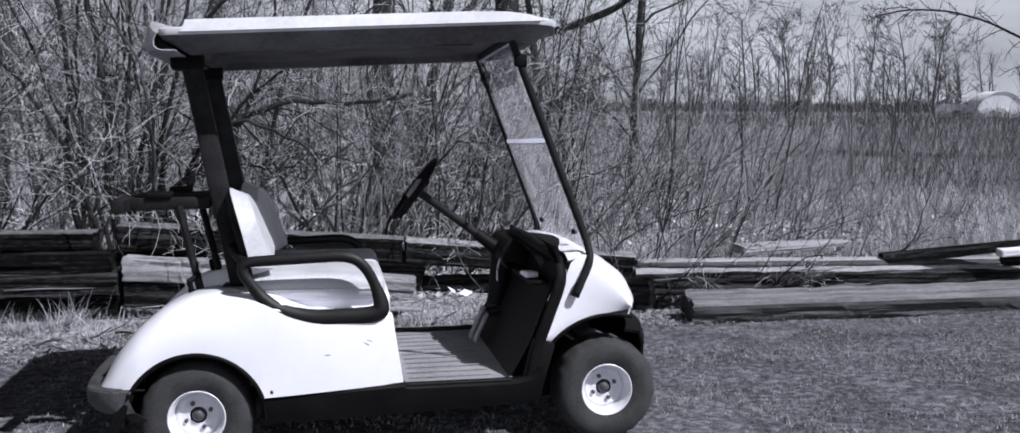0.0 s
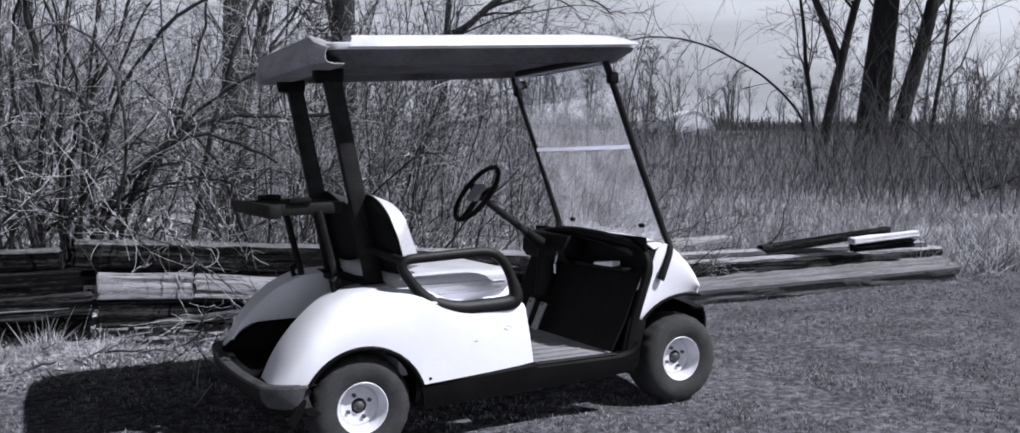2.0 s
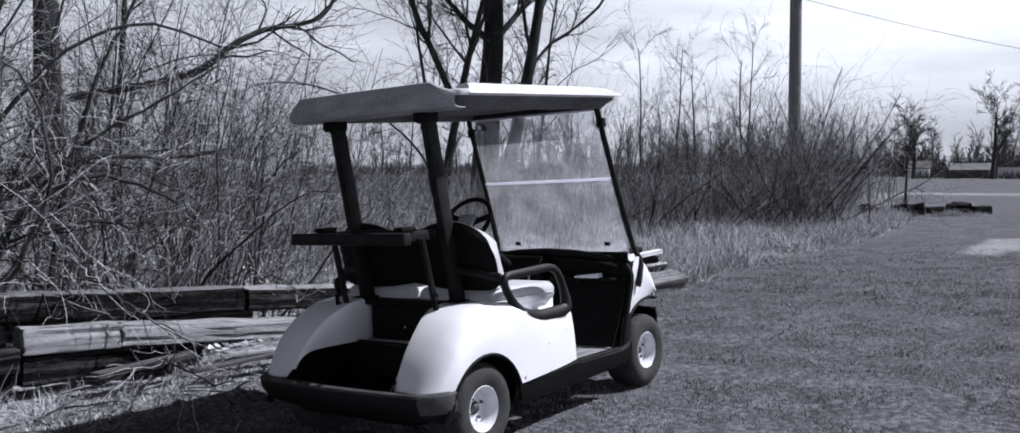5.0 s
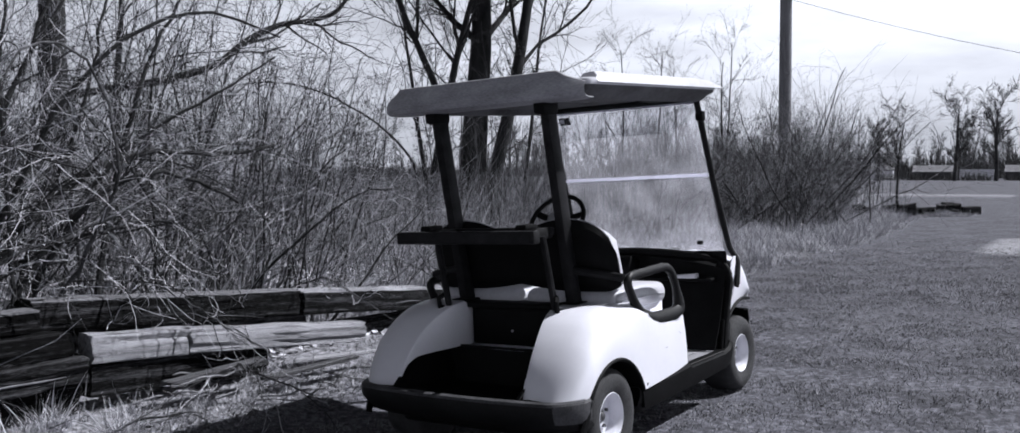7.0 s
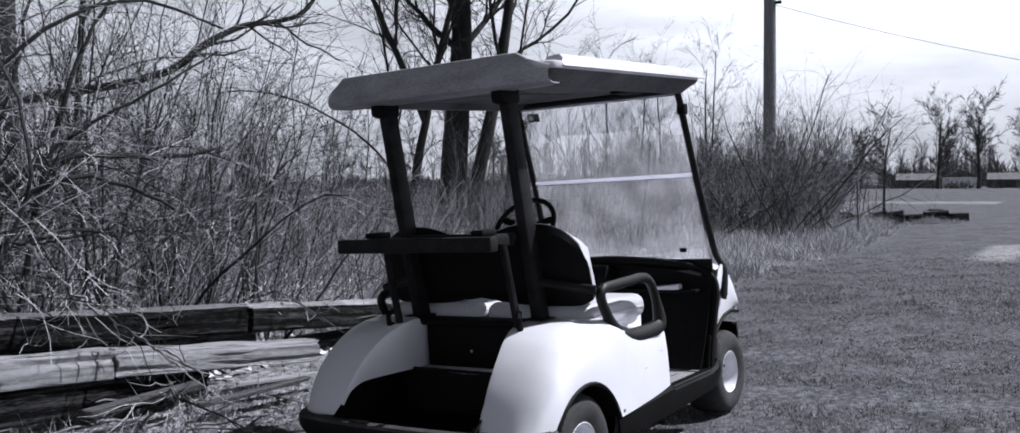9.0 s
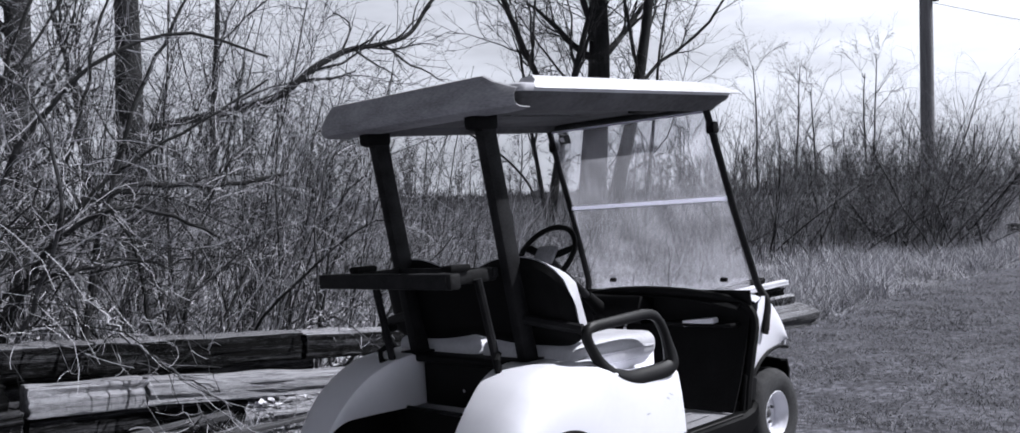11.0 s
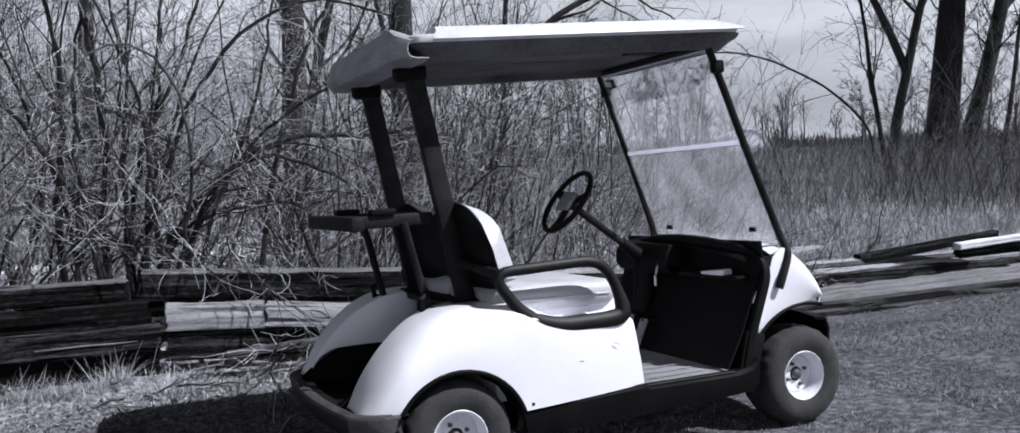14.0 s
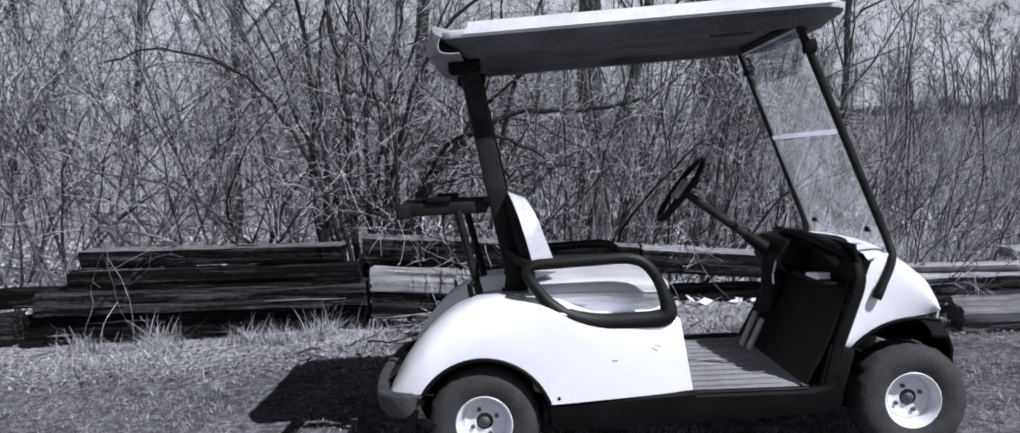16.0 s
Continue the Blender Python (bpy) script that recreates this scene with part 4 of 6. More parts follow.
def kids(rng, pts, length, rad, count, lo, hi, spread, up=0.0):
    """Where and which way the children of stems leave them: base, way, parent length, parent radius there."""
    s, n, _ = pts.shape
    who = np.repeat(np.arange(s), count)
    t = rng.uniform(lo, hi, len(who)) * (n - 1)
    i = np.minimum(t.astype(int), n - 2)
    f = (t - i)[:, None]
    base = pts[who, i] * (1 - f) + pts[who, i + 1] * f
    d = unit(pts[who, i + 1] - pts[who, i])
    side = rng.normal(size=d.shape)
    side = unit(side - d * (side * d).sum(1, keepdims=True))
    way = unit(d + side * spread * rng.uniform(0.6, 1.4, (len(who), 1)) + np.array([0, 0, up]))
    r = rad[who] * (1 - 0.75 * t / (n - 1))
    return base, way, length[who], r


def tubes(pts, r0, tip=0.25, sides=4):
    s, n, _ = pts.shape
    t = unit(np.gradient(pts, axis=1))
    ref = np.array([0.31, -0.87, 0.38])
    u = unit(np.cross(t, ref))
    v = np.cross(t, u)
    r = r0[:, None] * np.linspace(1, tip, n)[None, :]
    a = np.arange(sides) * 2 * np.pi / sides
    ring = pts[:, :, None, :] + r[:, :, None, None] * (np.cos(a)[None, None, :, None] * u[:, :, None, :] + np.sin(a)[None, None, :, None] * v[:, :, None, :])
    verts = ring.reshape(-1, 3)
    base = (np.arange(s) * n * sides)[:, None, None] + (np.arange(n - 1) * sides)[None, :, None]
    k = np.arange(sides)[None, None, :]
    l = (np.arange(sides) + 1) % sides
    l = l[None, None, :]
    f = np.stack(np.broadcast_arrays(base + k, base + l, base + l + sides, base + k + sides), -1).reshape(-1, 4)
    return verts, f


def joined(shapes):
    vs, fs, o = [], [], 0
    for v, f in shapes:
        vs.append(v)
        fs.append(f + o)
        o += len(v)
    return np.concatenate(vs), np.concatenate(fs)


def up_cone(rng, n, lean=(0, 0), spread=0.4):
    d = np.c_[rng.normal(lean[0], spread, n), rng.normal(lean[1], spread, n), np.ones(n)]
    return unit(d)


def twig_parts(ob, off, p1, length, rad, rng, branches, twigs, span=(0.18, 0.5), kink=0.34, bark=None, fine=None):
    """Dark forking branches and pale kinked twigs that leave the given stems."""
    b, w, l, r = kids(rng, p1, length, rad, branches, 0.15, 0.97, 0.85, 0.08)
    l2 = l * rng.uniform(span[0], span[1], len(l)) * rng.uniform(0.6, 1.3, len(l))
    r2 = np.maximum(r * rng.uniform(0.22, 0.42, len(r)), 0.0028)
    p2 = grow(rng, b, w, l2, 10, kink * 0.6, (0, 0, -0.15), 0.75)
    b, w, l, r = kids(rng, p2, l2, r2, twigs, 0.1, 1.0, 1.0)
    l3 = l * rng.uniform(0.15, 0.5, len(l))
    p3 = grow(rng, b, w, l3, 5, 0.24, curl=0.6)
    r3 = np.maximum(r * 0.5, 0.0017)
    dark = (rng.random(len(p2)) < 0.5) | (r2 > 0.0065)
    v, f = tubes(p2[dark], r2[dark], 0.35, 4)
    tagged(part("branch_tangle", (v - off, f), bark or M_STEM, ob, "dark forking branches"), kind="stuff")
    v, f = joined([tubes(p2[~dark], r2[~dark], 0.35, 4), tubes(p3, r3, 0.6, 3)])
    tagged(part("twig_tangle", (v - off, f), fine or M_TWIG, ob, "thin dark twigs" if fine else "thin pale grey twigs"), kind="stuff")


def shrub(at, rng, stems=12, height=2.4, spread=0.5, lean=(0, 0), foot=0.3, thick=0.016, twigs=7, label="", mat=None, wander=0.16, droop=-0.35, branches=9, kink=0.34, fine=None, span=(0.18, 0.5)):
    x, y = at
    base = np.c_[x + rng.normal(0, foot, stems), y + rng.normal(0, foot, stems), np.zeros(stems)]
    base[:, 2] = ground_z(base[:, 0], base[:, 1]) - 0.03
    length = height * rng.uniform(0.65, 1.25, stems)
    rad = thick * rng.uniform(0.5, 1.3, stems)
    p1 = grow(rng, base, up_cone(rng, stems, lean, spread), length, 12, wander, (lean[0] * 0.6, lean[1] * 0.6, droop))
    ob = root("bare_shrub", Matrix.Translation((x, y, float(ground_z(x, y)))), label or "leafless grey shrub with tangled arching twigs behind the timbers", "shrub", "shrubs along the lawn")
    off = np.array([x, y, float(ground_z(x, y))])
    for k in range(stems):
        v, f = tubes(p1[k:k + 1], rad[k:k + 1], 0.3, 5)
        part("stem", (v - off, f), mat or M_STEM, ob)
    twig_parts(ob, off, p1, length, rad, rng, branches, twigs, span, kink, fine=fine)
    return ob


def arching_shrub(rng):
    """The old shrub whose thick dark stems lean and arch out over the timbers."""
    off = np.array([-0.85, 3.2, float(ground_z(-0.85, 3.2))])
    ob = root("arching_shrub", Matrix.Translation(off), "old leafless shrub with thick dark arching stems behind the timbers", "shrub", "shrubs along the lawn")
    stems = (
        (0.030, ((-1.0, 3.35, 0.0), (-1.02, 3.15, 0.8), (-0.97, 2.91, 1.6), (-1.08, 2.8, 2.2), (-0.92, 2.7, 2.9), (-1.0, 2.6, 3.6))),
        (0.022, ((-0.8, 3.4, 0.0), (-0.86, 3.3, 0.8), (-0.71, 3.18, 1.5), (-0.5, 3.15, 1.8), (-0.38, 3.05, 2.3), (-0.1, 3.0, 2.9))),
        (0.014, ((-0.97, 2.91, 1.6), (-0.85, 3.04, 1.58), (-0.71, 3.18, 1.5), (-0.66, 3.2, 1.3))),
        (0.034, ((-0.72, 3.5, 0.0), (-0.61, 3.3, 0.66), (-0.36, 3.3, 1.04), (0.02, 3.1, 1.33), (0.32, 2.95, 1.42), (0.78, 2.85, 1.38), (1.15, 2.75, 1.46))),
        (0.026, ((-0.6, 3.35, 0.0), (-0.5, 3.0, 0.66), (-0.36, 2.75, 1.08), (-0.2, 2.56, 1.24), (0.1, 2.42, 1.27), (0.42, 2.3, 1.08))),
        (0.015, ((-0.62, 3.25, 0.62), (-0.5, 2.9, 0.84), (-0.27, 2.63, 0.91), (-0.02, 2.52, 1.0), (0.22, 2.45, 0.9), (0.4, 2.4, 1.05))),
        (0.009, ((-0.27, 2.63, 0.91), (-0.33, 2.15, 0.67), (-0.12, 1.8, 0.42), (0.05, 1.62, 0.25))),
        (0.015, ((-0.72, 3.1, 0.0), (-0.6, 2.5, 0.65), (-0.545, 2.1, 1.21), (-0.56, 2.1, 1.5), (-0.635, 2.1, 1.72), (-0.79, 2.1, 1.91), (-0.98, 2.1, 1.94), (-1.14, 2.1, 1.84), (-1.2, 2.08, 1.64))),
        (0.020, ((-1.0, 3.0, 0.0), (-1.12, 2.72, 0.85), (-1.24, 2.7, 1.17), (-1.47, 2.7, 1.56), (-1.68, 2.7, 1.76), (-1.97, 2.7, 1.9), (-2.3, 2.7, 1.95), (-2.6, 2.7, 1.86))),
        (0.024, ((-1.25, 3.4, 0.0), (-1.3, 3.1, 0.9), (-1.2, 2.9, 1.8), (-1.35, 2.8, 2.7), (-1.1, 2.7, 3.4))),
        (0.018, ((-0.55, 3.5, 0.0), (-0.25, 3.45, 0.9), (0.1, 3.4, 1.7), (0.2, 3.35, 2.4), (0.45, 3.3, 3.0))),
        (0.022, ((-0.9, 3.5, 0.0), (-0.7, 3.1, 0.9), (-0.45, 2.8, 1.7), (-0.1, 2.6, 2.15), (0.35, 2.4, 2.3), (0.75, 2.25, 2.15))),
    )
    pts = []
    extra = []
    for k in range(11):
        bx, by = -0.85 + rng.normal(0, 0.22), 3.3 + rng.normal(0, 0.16)
        dx, dy, top = rng.normal(0.05, 0.45), rng.normal(-0.25, 0.25), rng.uniform(1.5, 3.2)
        extra.append((rng.uniform(0.014, 0.027), ((bx, by, 0.0), (bx + dx * 0.2, by + dy * 0.2, top * 0.35), (bx + dx * 0.6 + rng.normal(0, 0.08), by + dy * 0.6, top * 0.7), (bx + dx * 1.3, by + dy * 1.2, top))))
    stems = stems + tuple(extra)
    for r, ctrl in stems:
        line = rounded([Vector(c) for c in ctrl], 0.3, 6)
        pl = np.array(resample([tuple(p) for p in line], 24))
        pl[1:-1] += rng.normal(0, 0.009, (22, 3))
        pts.append(pl)
        v, f = tubes(pl[None], np.array([r * 1.1]), 0.32, 7)
        part("stem", (v - off, f), M_TWIG if r < 0.01 else M_STEM if r == 0.015 else M_OLDSTEM, ob, "thick dark arching stem" if r > 0.02 else "")
    p1 = np.array(pts)
    rad = np.array([r for r, c in stems])
    length = np.linalg.norm(np.diff(p1, axis=1), axis=2).sum(1)
    twig_parts(ob, off, p1, length, rad, rng, 13, 6, (0.1, 0.42), 0.3, M_OLDSTEM)
    return ob


rng = np.random.default_rng(7)
# tangled shrubs behind the timbers
for x, y, h, n in ((-4.6, 3.8, 2.3, 10), (-3.7, 3.4, 2.2, 10), (-2.9, 3.8, 2.6, 11), (-2.2, 3.3, 2.1, 10), (-1.6, 3.9, 2.9, 11), (-0.2, 4.0, 2.8, 9),
                   (0.35, 3.9, 2.6, 12), (0.2, 2.9, 2.0, 9), (-1.9, 5.0, 3.2, 12), (-0.6, 5.2, 3.1, 12), (1.0, 5.0, 2.8, 11), (-5.4, 4.2, 2.8, 12),
                   (1.1, 3.2, 2.0, 9), (2.0, 4.2, 2.2, 10)):
    shrub((x, y), rng, n - 2, h, 0.46, (0.05, -0.05), 0.28, 0.016 if n > 11 else 0.012, 6, wander=0.14, branches=11)
arching_shrub(np.random.default_rng(77))
# fine grey tangle filling the wood edge
fg = np.random.default_rng(93)
for x, y, h in ((-5.4, 4.7, 3.2), (-4.3, 4.9, 3.3), (-3.3, 5.1, 3.6), (-2.5, 4.5, 3.0), (-1.7, 5.9, 3.7), (-3.6, 6.5, 3.9), (-5.2, 6.7, 3.8), (-1.0, 6.7, 3.8), (-6.4, 5.6, 3.6), (-2.4, 7.6, 4.2)):
    shrub((x, y), fg, 8, h, 0.34, (0.03, 0), 0.4, 0.013, 8, "tall leafless shrub with a dense tangle of fine grey twigs", M_STEM, 0.12, -0.25, 14, 0.3)
# slender dark saplings standing up out of the brush
sr = np.random.default_rng(91)
for x, y, h in ((0.7, 3.3, 2.4), (1.1, 4.0, 3.0), (1.5, 3.2, 2.2), (1.9, 4.2, 2.8), (2.3, 3.4, 1.9), (0.5, 4.8, 3.2), (1.4, 5.2, 3.2), (2.6, 4.8, 2.4)):
    shrub((x, y), sr, 4, h, 0.14, (0.1, 0), 0.14, 0.013, 6, "slender leafless saplings with dark upright stems", M_OLDSTEM, 0.07, 0.1, 9, 0.2)
# tall fine-twigged saplings whose crowns lace the sky behind the shrubs
cr = np.random.default_rng(92)
for x, y, h in ((1.7, 5.6, 3.6), (2.4, 4.9, 3.1), (2.9, 5.7, 3.5), (3.6, 5.2, 3.0), (4.3, 6.0, 3.3), (2.1, 6.9, 3.9), (3.4, 7.0, 3.8), (4.9, 7.4, 3.6), (5.4, 6.4, 2.8)):
    shrub((x, y), cr, 5, h, 0.2, (0.06, 0), 0.25, 0.012, 5, "tall slender sapling clump with a lace of fine dark twigs", M_OLDSTEM, 0.07, -0.15, 12, 0.22, M_STEM, (0.15, 0.42))
# low shrubs growing through the timbers
for x, y, h in ((3.55, 1.95, 0.8), (2.75, 2.2, 1.1), (3.1, 2.1, 0.9), (4.6, 2.2, 0.9)):
    shrub((x, y), rng, 7, h, 0.45, (0.35, 0), 0.12, 0.007, 3, "small leafless shrub growing between the timbers")
# clumps further along the lawn
for x, y, h, n in ((16.1, 3.2, 2.9, 26), (17.1, 3.4, 2.7, 22), (15.3, 3.9, 2.2, 18), (14.2, 4.6, 2.1, 18), (18.6, 4.6, 2.4, 18), (13.0, 5.6, 2.2, 14), (17.5, 6.0, 2.6, 14), (21.0, 5.8, 2.6, 16)):
    shrub((x, y), rng, n, h, 0.5, (0.16, -0.1), 0.45, 0.019, 5, "dense leafless shrub at the edge of the lawn", wander=0.08, droop=0.1, branches=12, kink=0.16, fine=M_SAPLING)


def thicket(name, label, rng, n, xr, yr, h, lean, mat, rad, twigs=3, spread=0.18, category="brush", shape=None, wander=0.13, kink=0.18, tall=None, steps=7):
    x, y = rng.uniform(*xr, n), rng.uniform(*yr, n)
    if shape is not None:
        keep = shape(x, y, rng)
        x, y = x[keep], y[keep]
    n = len(x)
    base = np.c_[x, y, ground_z(x, y) - 0.02]
    length = rng.uniform(h[0], h[1], n)
    if tall is not None:
        length = length * tall(x, y)
    r = rad * rng.uniform(0.5, 1.4, n)
    p1 = grow(rng, base, up_cone(rng, n, lean, spread), length, steps, wander, (lean[0] * 0.4, lean[1] * 0.4, 0))
    parts = [tubes(p1, r, 0.3, 3)]
    if twigs:
        b, w, l, rr = kids(rng, p1, length, r, twigs, 0.25, 0.95, 0.7, 0.1)
        p2 = grow(rng, b, w, l * rng.uniform(0.15, 0.4, len(l)), 5, kink)
        parts.append(tubes(p2, np.maximum(rr * 0.6, rad * 0.3), 0.5, 3))
    v, f = joined(parts)
    ob = new(name, mesh_of(name, v, f, mat))
    return tagged(ob, label, category, kind="stuff")


thicket("sapling_thicket", "thin leafless saplings leaning over behind the timbers", rng, 720, (0.6, 7.5), (2.7, 8.0), (0.7, 2.3), (0.34, 0.0), M_SAPLING, 0.0062, 5, 0.26, wander=0.16, kink=0.28, tall=lambda x, y: np.clip((0.64 - (x - 0.5) / (y + 4.28)) / 0.26, 0.34, 1.0),
        shape=lambda x, y, g: g.random(len(x)) < np.clip((0.62 - (x - 0.5) / (y + 4.28)) / 0.15, 0.06, 1))
thicket("sapling_thicket", "thin leafless saplings crowding behind the shrubs", rng, 260, (-6.0, 1.5), (4.2, 9.0), (0.8, 2.6), (0.08, 0.0), M_WOOD, 0.007, 7, 0.16, wander=0.12, kink=0.3,
        shape=lambda x, y, g: (x > -1.8) | (g.random(len(x)) < 0.35))
thicket("hedge_brush", "dark leafless brush along the field edge", rng, 1300, (7.0, 24.0), (2.8, 11.0), (0.7, 1.7), (0.12, 0.0), M_STEM, 0.008, 4, 0.24, steps=6, tall=lambda x, y: np.where(x < 11, 0.6, 1.0) * (0.62 + 0.75 * np.abs(np.sin(1.3 * x + 0.8 * y) * np.sin(0.55 * x - 1.1 * y + 0.5))),
        shape=lambda x, y, g: y > np.maximum(edge_y(x) + 1.3, 17.0 - 0.88 * x))
thicket("hedge_brush", "grey leafless brush along the field edge", rng, 1500, (7.0, 24.0), (2.8, 11.0), (0.6, 1.8), (0.14, 0.0), M_WOOD, 0.007, 5, 0.28, steps=6, tall=lambda x, y: np.where(x < 11, 0.6, 1.0),
        shape=lambda x, y, g: y > np.maximum(edge_y(x) + 1.1, 16.5 - 0.88 * x))
thicket("hedge_brush", "pale dry weeds mixed into the brush", rng, 1300, (7.0, 24.0), (2.6, 11.0), (0.4, 1.2), (0.15, 0.0), M_REED, 0.006, 2, 0.3, steps=5, wander=0.2,
        shape=lambda x, y, g: y > np.maximum(edge_y(x) + 1.0, 15.5 - 0.88 * x))
thicket("hedge_brush", "tall single saplings standing above the brush", rng, 300, (9.0, 30.0), (4.2, 12.0), (1.5, 3.6), (0.06, 0.0), M_STEM, 0.011, 11, 0.12,
        shape=lambda x, y, g: np.abs(0.774 * (x - 0.4) - 0.633 * (y + 4.2)) > 1.3)
thicket("reed_field", "dry upright reeds and weeds in the field", rng, 7000, (3.0, 34.0), (4.5, 30.0), (0.5, 1.25), (0.12, 0.0), M_REED, 0.006, 0, 0.16, steps=4)
thicket("reed_field", "tall dry weeds across the far field", rng, 7000, (20.0, 80.0), (22.0, 78.0), (0.6, 1.3), (0.12, 0.0), M_FAR, 0.016, 0, 0.16, steps=4,
        shape=lambda x, y, g: y > 0.62 * x)
thicket("reed_field", "dry grey weeds under the shrubs", rng, 3400, (-7.0, 8.0), (2.6, 9.0), (0.15, 0.6), (0.1, 0.0), M_REED, 0.0042, 1, 0.35, steps=5)


# ---- grass and litter ----
def blades(name, label, rng, x, y, h, w, mat, lean=0.5, category="grass", plain=False):
    n = len(x)
    base = np.c_[x, y, ground_z(x, y) - 0.004]
    a = rng.uniform(0, 2 * np.pi, n)
    side = np.c_[np.cos(a), np.sin(a), np.zeros(n)] * (w * rng.uniform(0.6, 1.3, n))[:, None]
    tip = np.c_[rng.normal(0, lean, n), rng.normal(0, lean, n), np.ones(n)]
    tip = unit(tip) * (h * rng.uniform(0.5, 1.3, n))[:, None]
    mid = base + tip * 0.55 + np.c_[np.zeros((n, 2)), 0.06 * h * np.ones(n)]
    if plain:
        v = np.stack((base - side, base + side, base + tip), 1).reshape(-1, 3)
        return tagged(new(name, mesh_of(name, v, np.arange(n * 3).reshape(-1, 3), mat, False)), label, category, kind="stuff")
    v = np.stack((base - side, base + side, mid + side * 0.7, base + tip, mid - side * 0.7), 1).reshape(-1, 3)
    o = (np.arange(n) * 5)[:, None]
    f = np.concatenate((o + np.array([[0, 1, 2, 4]]),))
    t = o + np.array([[4, 2, 3, 3]])
    tri = np.concatenate((f[:, [0, 1, 2]], f[:, [0, 2, 3]], t[:, :3]))
    ob = new(name, mesh_of(name, v, tri, mat, False))
    return tagged(ob, label, category, kind="stuff")


def patchy(x, y, size, seed):
    """Smooth random patches over the plan, 0 to 1, about the given size across."""
    g = np.random.default_rng(seed).random((96, 96))
    u, v = (np.asarray(x) / size) % 95, (np.asarray(y) / size) % 95
    i, j = u.astype(int), v.astype(int)
    a, b = u - i, v - j
    a, b = a * a * (3 - 2 * a), b * b * (3 - 2 * b)
    return (g[i, j] * (1 - a) + g[i + 1, j] * a) * (1 - b) + (g[i, j + 1] * (1 - a) + g[i + 1, j + 1] * a) * b


n = 520000
x, y = rng.uniform(-4.5, 12, n), rng.uniform(-3.2, 2.2, n)
clump = 0.42 * patchy(x, y, 0.035, 3) + 0.23 * patchy(x, y, 0.1, 4) + 0.35 * patchy(x, y, 0.36, 5)
keep = (y < edge_y(x) + 0.25 + rng.normal(0, 0.12, n)) & (rng.random(n) < np.clip((12 - x) / 6, 0, 1)) & (clump + rng.normal(0, 0.09, n) > 0.43)
x, y, clump = x[keep], y[keep], clump[keep]
blades("lawn_grass", "short clumpy winter grass", rng, x, y, 0.012 + 0.055 * np.clip(clump - 0.35, 0, 0.5), np.full(len(x), 0.0027), M_BLADE, 0.85, plain=True)
n = 26000
x, y = rng.uniform(-4.0, 11, n), rng.uniform(-3.0, 2.0, n)
keep = (y < edge_y(x) + 0.2) & (patchy(x, y, 0.35, 6) + 0.6 * patchy(x, y, 1.1, 7) + rng.normal(0, 0.12, n) > 0.98)
x, y = x[keep], y[keep]
blades("dead_grass", "pale dead blades lying in the lawn", rng, x, y, 0.02 + 0.035 * rng.random(len(x)), np.full(len(x), 0.0022), M_STRAW, 1.6)
n = 60000
x, y = 6 + 9 * rng.random(n) ** 1.4, rng.uniform(-6, 5.5, n)
keep = (y < edge_y(x) + 0.3) & (patchy(x, y, 0.16, 8) + rng.normal(0, 0.12, n) > 0.45)
x, y = x[keep], y[keep]
blades("lawn_grass", "short mown grass further off", rng, x, y, np.clip(0.04 - 0.0022 * (x - 6), 0.018, 0.04), np.full(len(x), 0.0042), M_BLADE, 0.8, plain=True)
# dead grass along the foot of the timbers and along the field edge
n = 15000
x = rng.uniform(-4.5, 7.2, n)
y = edge_y(x) + rng.normal(0.3, 0.2, n)
keep = np.sin(x * 5.1 + y * 3.0) + np.sin(x * 2.3 - y * 7.0 + 1.0) + rng.normal(0, 0.6, n) > -0.1
x, y = x[keep], y[keep]
blades("dead_grass", "pale dead grass at the foot of the timbers", rng, x, y, 0.02 + 0.05 * rng.random(len(x)) ** 2, np.full(len(x), 0.0036), M_DRY, 1.3)
n = 30
cx, cy = rng.uniform(-4.5, 2.3, n), rng.uniform(1.66, 1.98, n)
tx = np.repeat(cx, 130) + rng.normal(0, 0.06, n * 130)
ty = np.repeat(cy, 130) + rng.normal(0, 0.035, n * 130)
th = np.repeat(rng.uniform(0.05, 0.22, n), 130) * rng.uniform(0.3, 1.1, n * 130)
blades("dead_grass", "pale dead grass tufts against the timbers", rng, tx, ty, th, np.full(len(tx), 0.0017), M_DRY, 0.9)
for cx, cy, h in ((-2.1, 1.97, 0.24), (-1.05, 1.96, 0.26), (-1.3, 1.92, 0.18), (-1.55, 1.97, 0.2), (-0.62, 1.93, 0.15), (-2.6, 1.97, 0.2)):
    tx, ty = cx + sr.normal(0, 0.07, 240), cy + sr.normal(0, 0.03, 240)
    blades("grass_tuft", "tall pale tuft of dead grass against the ties", sr, tx, ty, h * sr.uniform(0.2, 1.0, 240), np.full(240, 0.002), M_DRY, 0.95)
n = 3000
cx = 6.0 + 20 * rng.random(n) ** 1.3
cy = edge_y(cx) + np.abs(rng.normal(0.1, 1.0, n)) * np.clip(6.5 - 0.33 * (cx - 6), 1.6, 6.0) * 0.75
keep = np.sin(cx * 2.1 + cy * 1.3) + np.sin(cx * 0.9 - cy * 2.7) + rng.normal(0, 0.7, n) > -0.3
cx, cy = cx[keep], cy[keep]
n = len(cx)
tx = np.repeat(cx, 44) + rng.normal(0, 0.13, n * 44)
ty = np.repeat(cy, 44) + rng.normal(0, 0.1, n * 44)
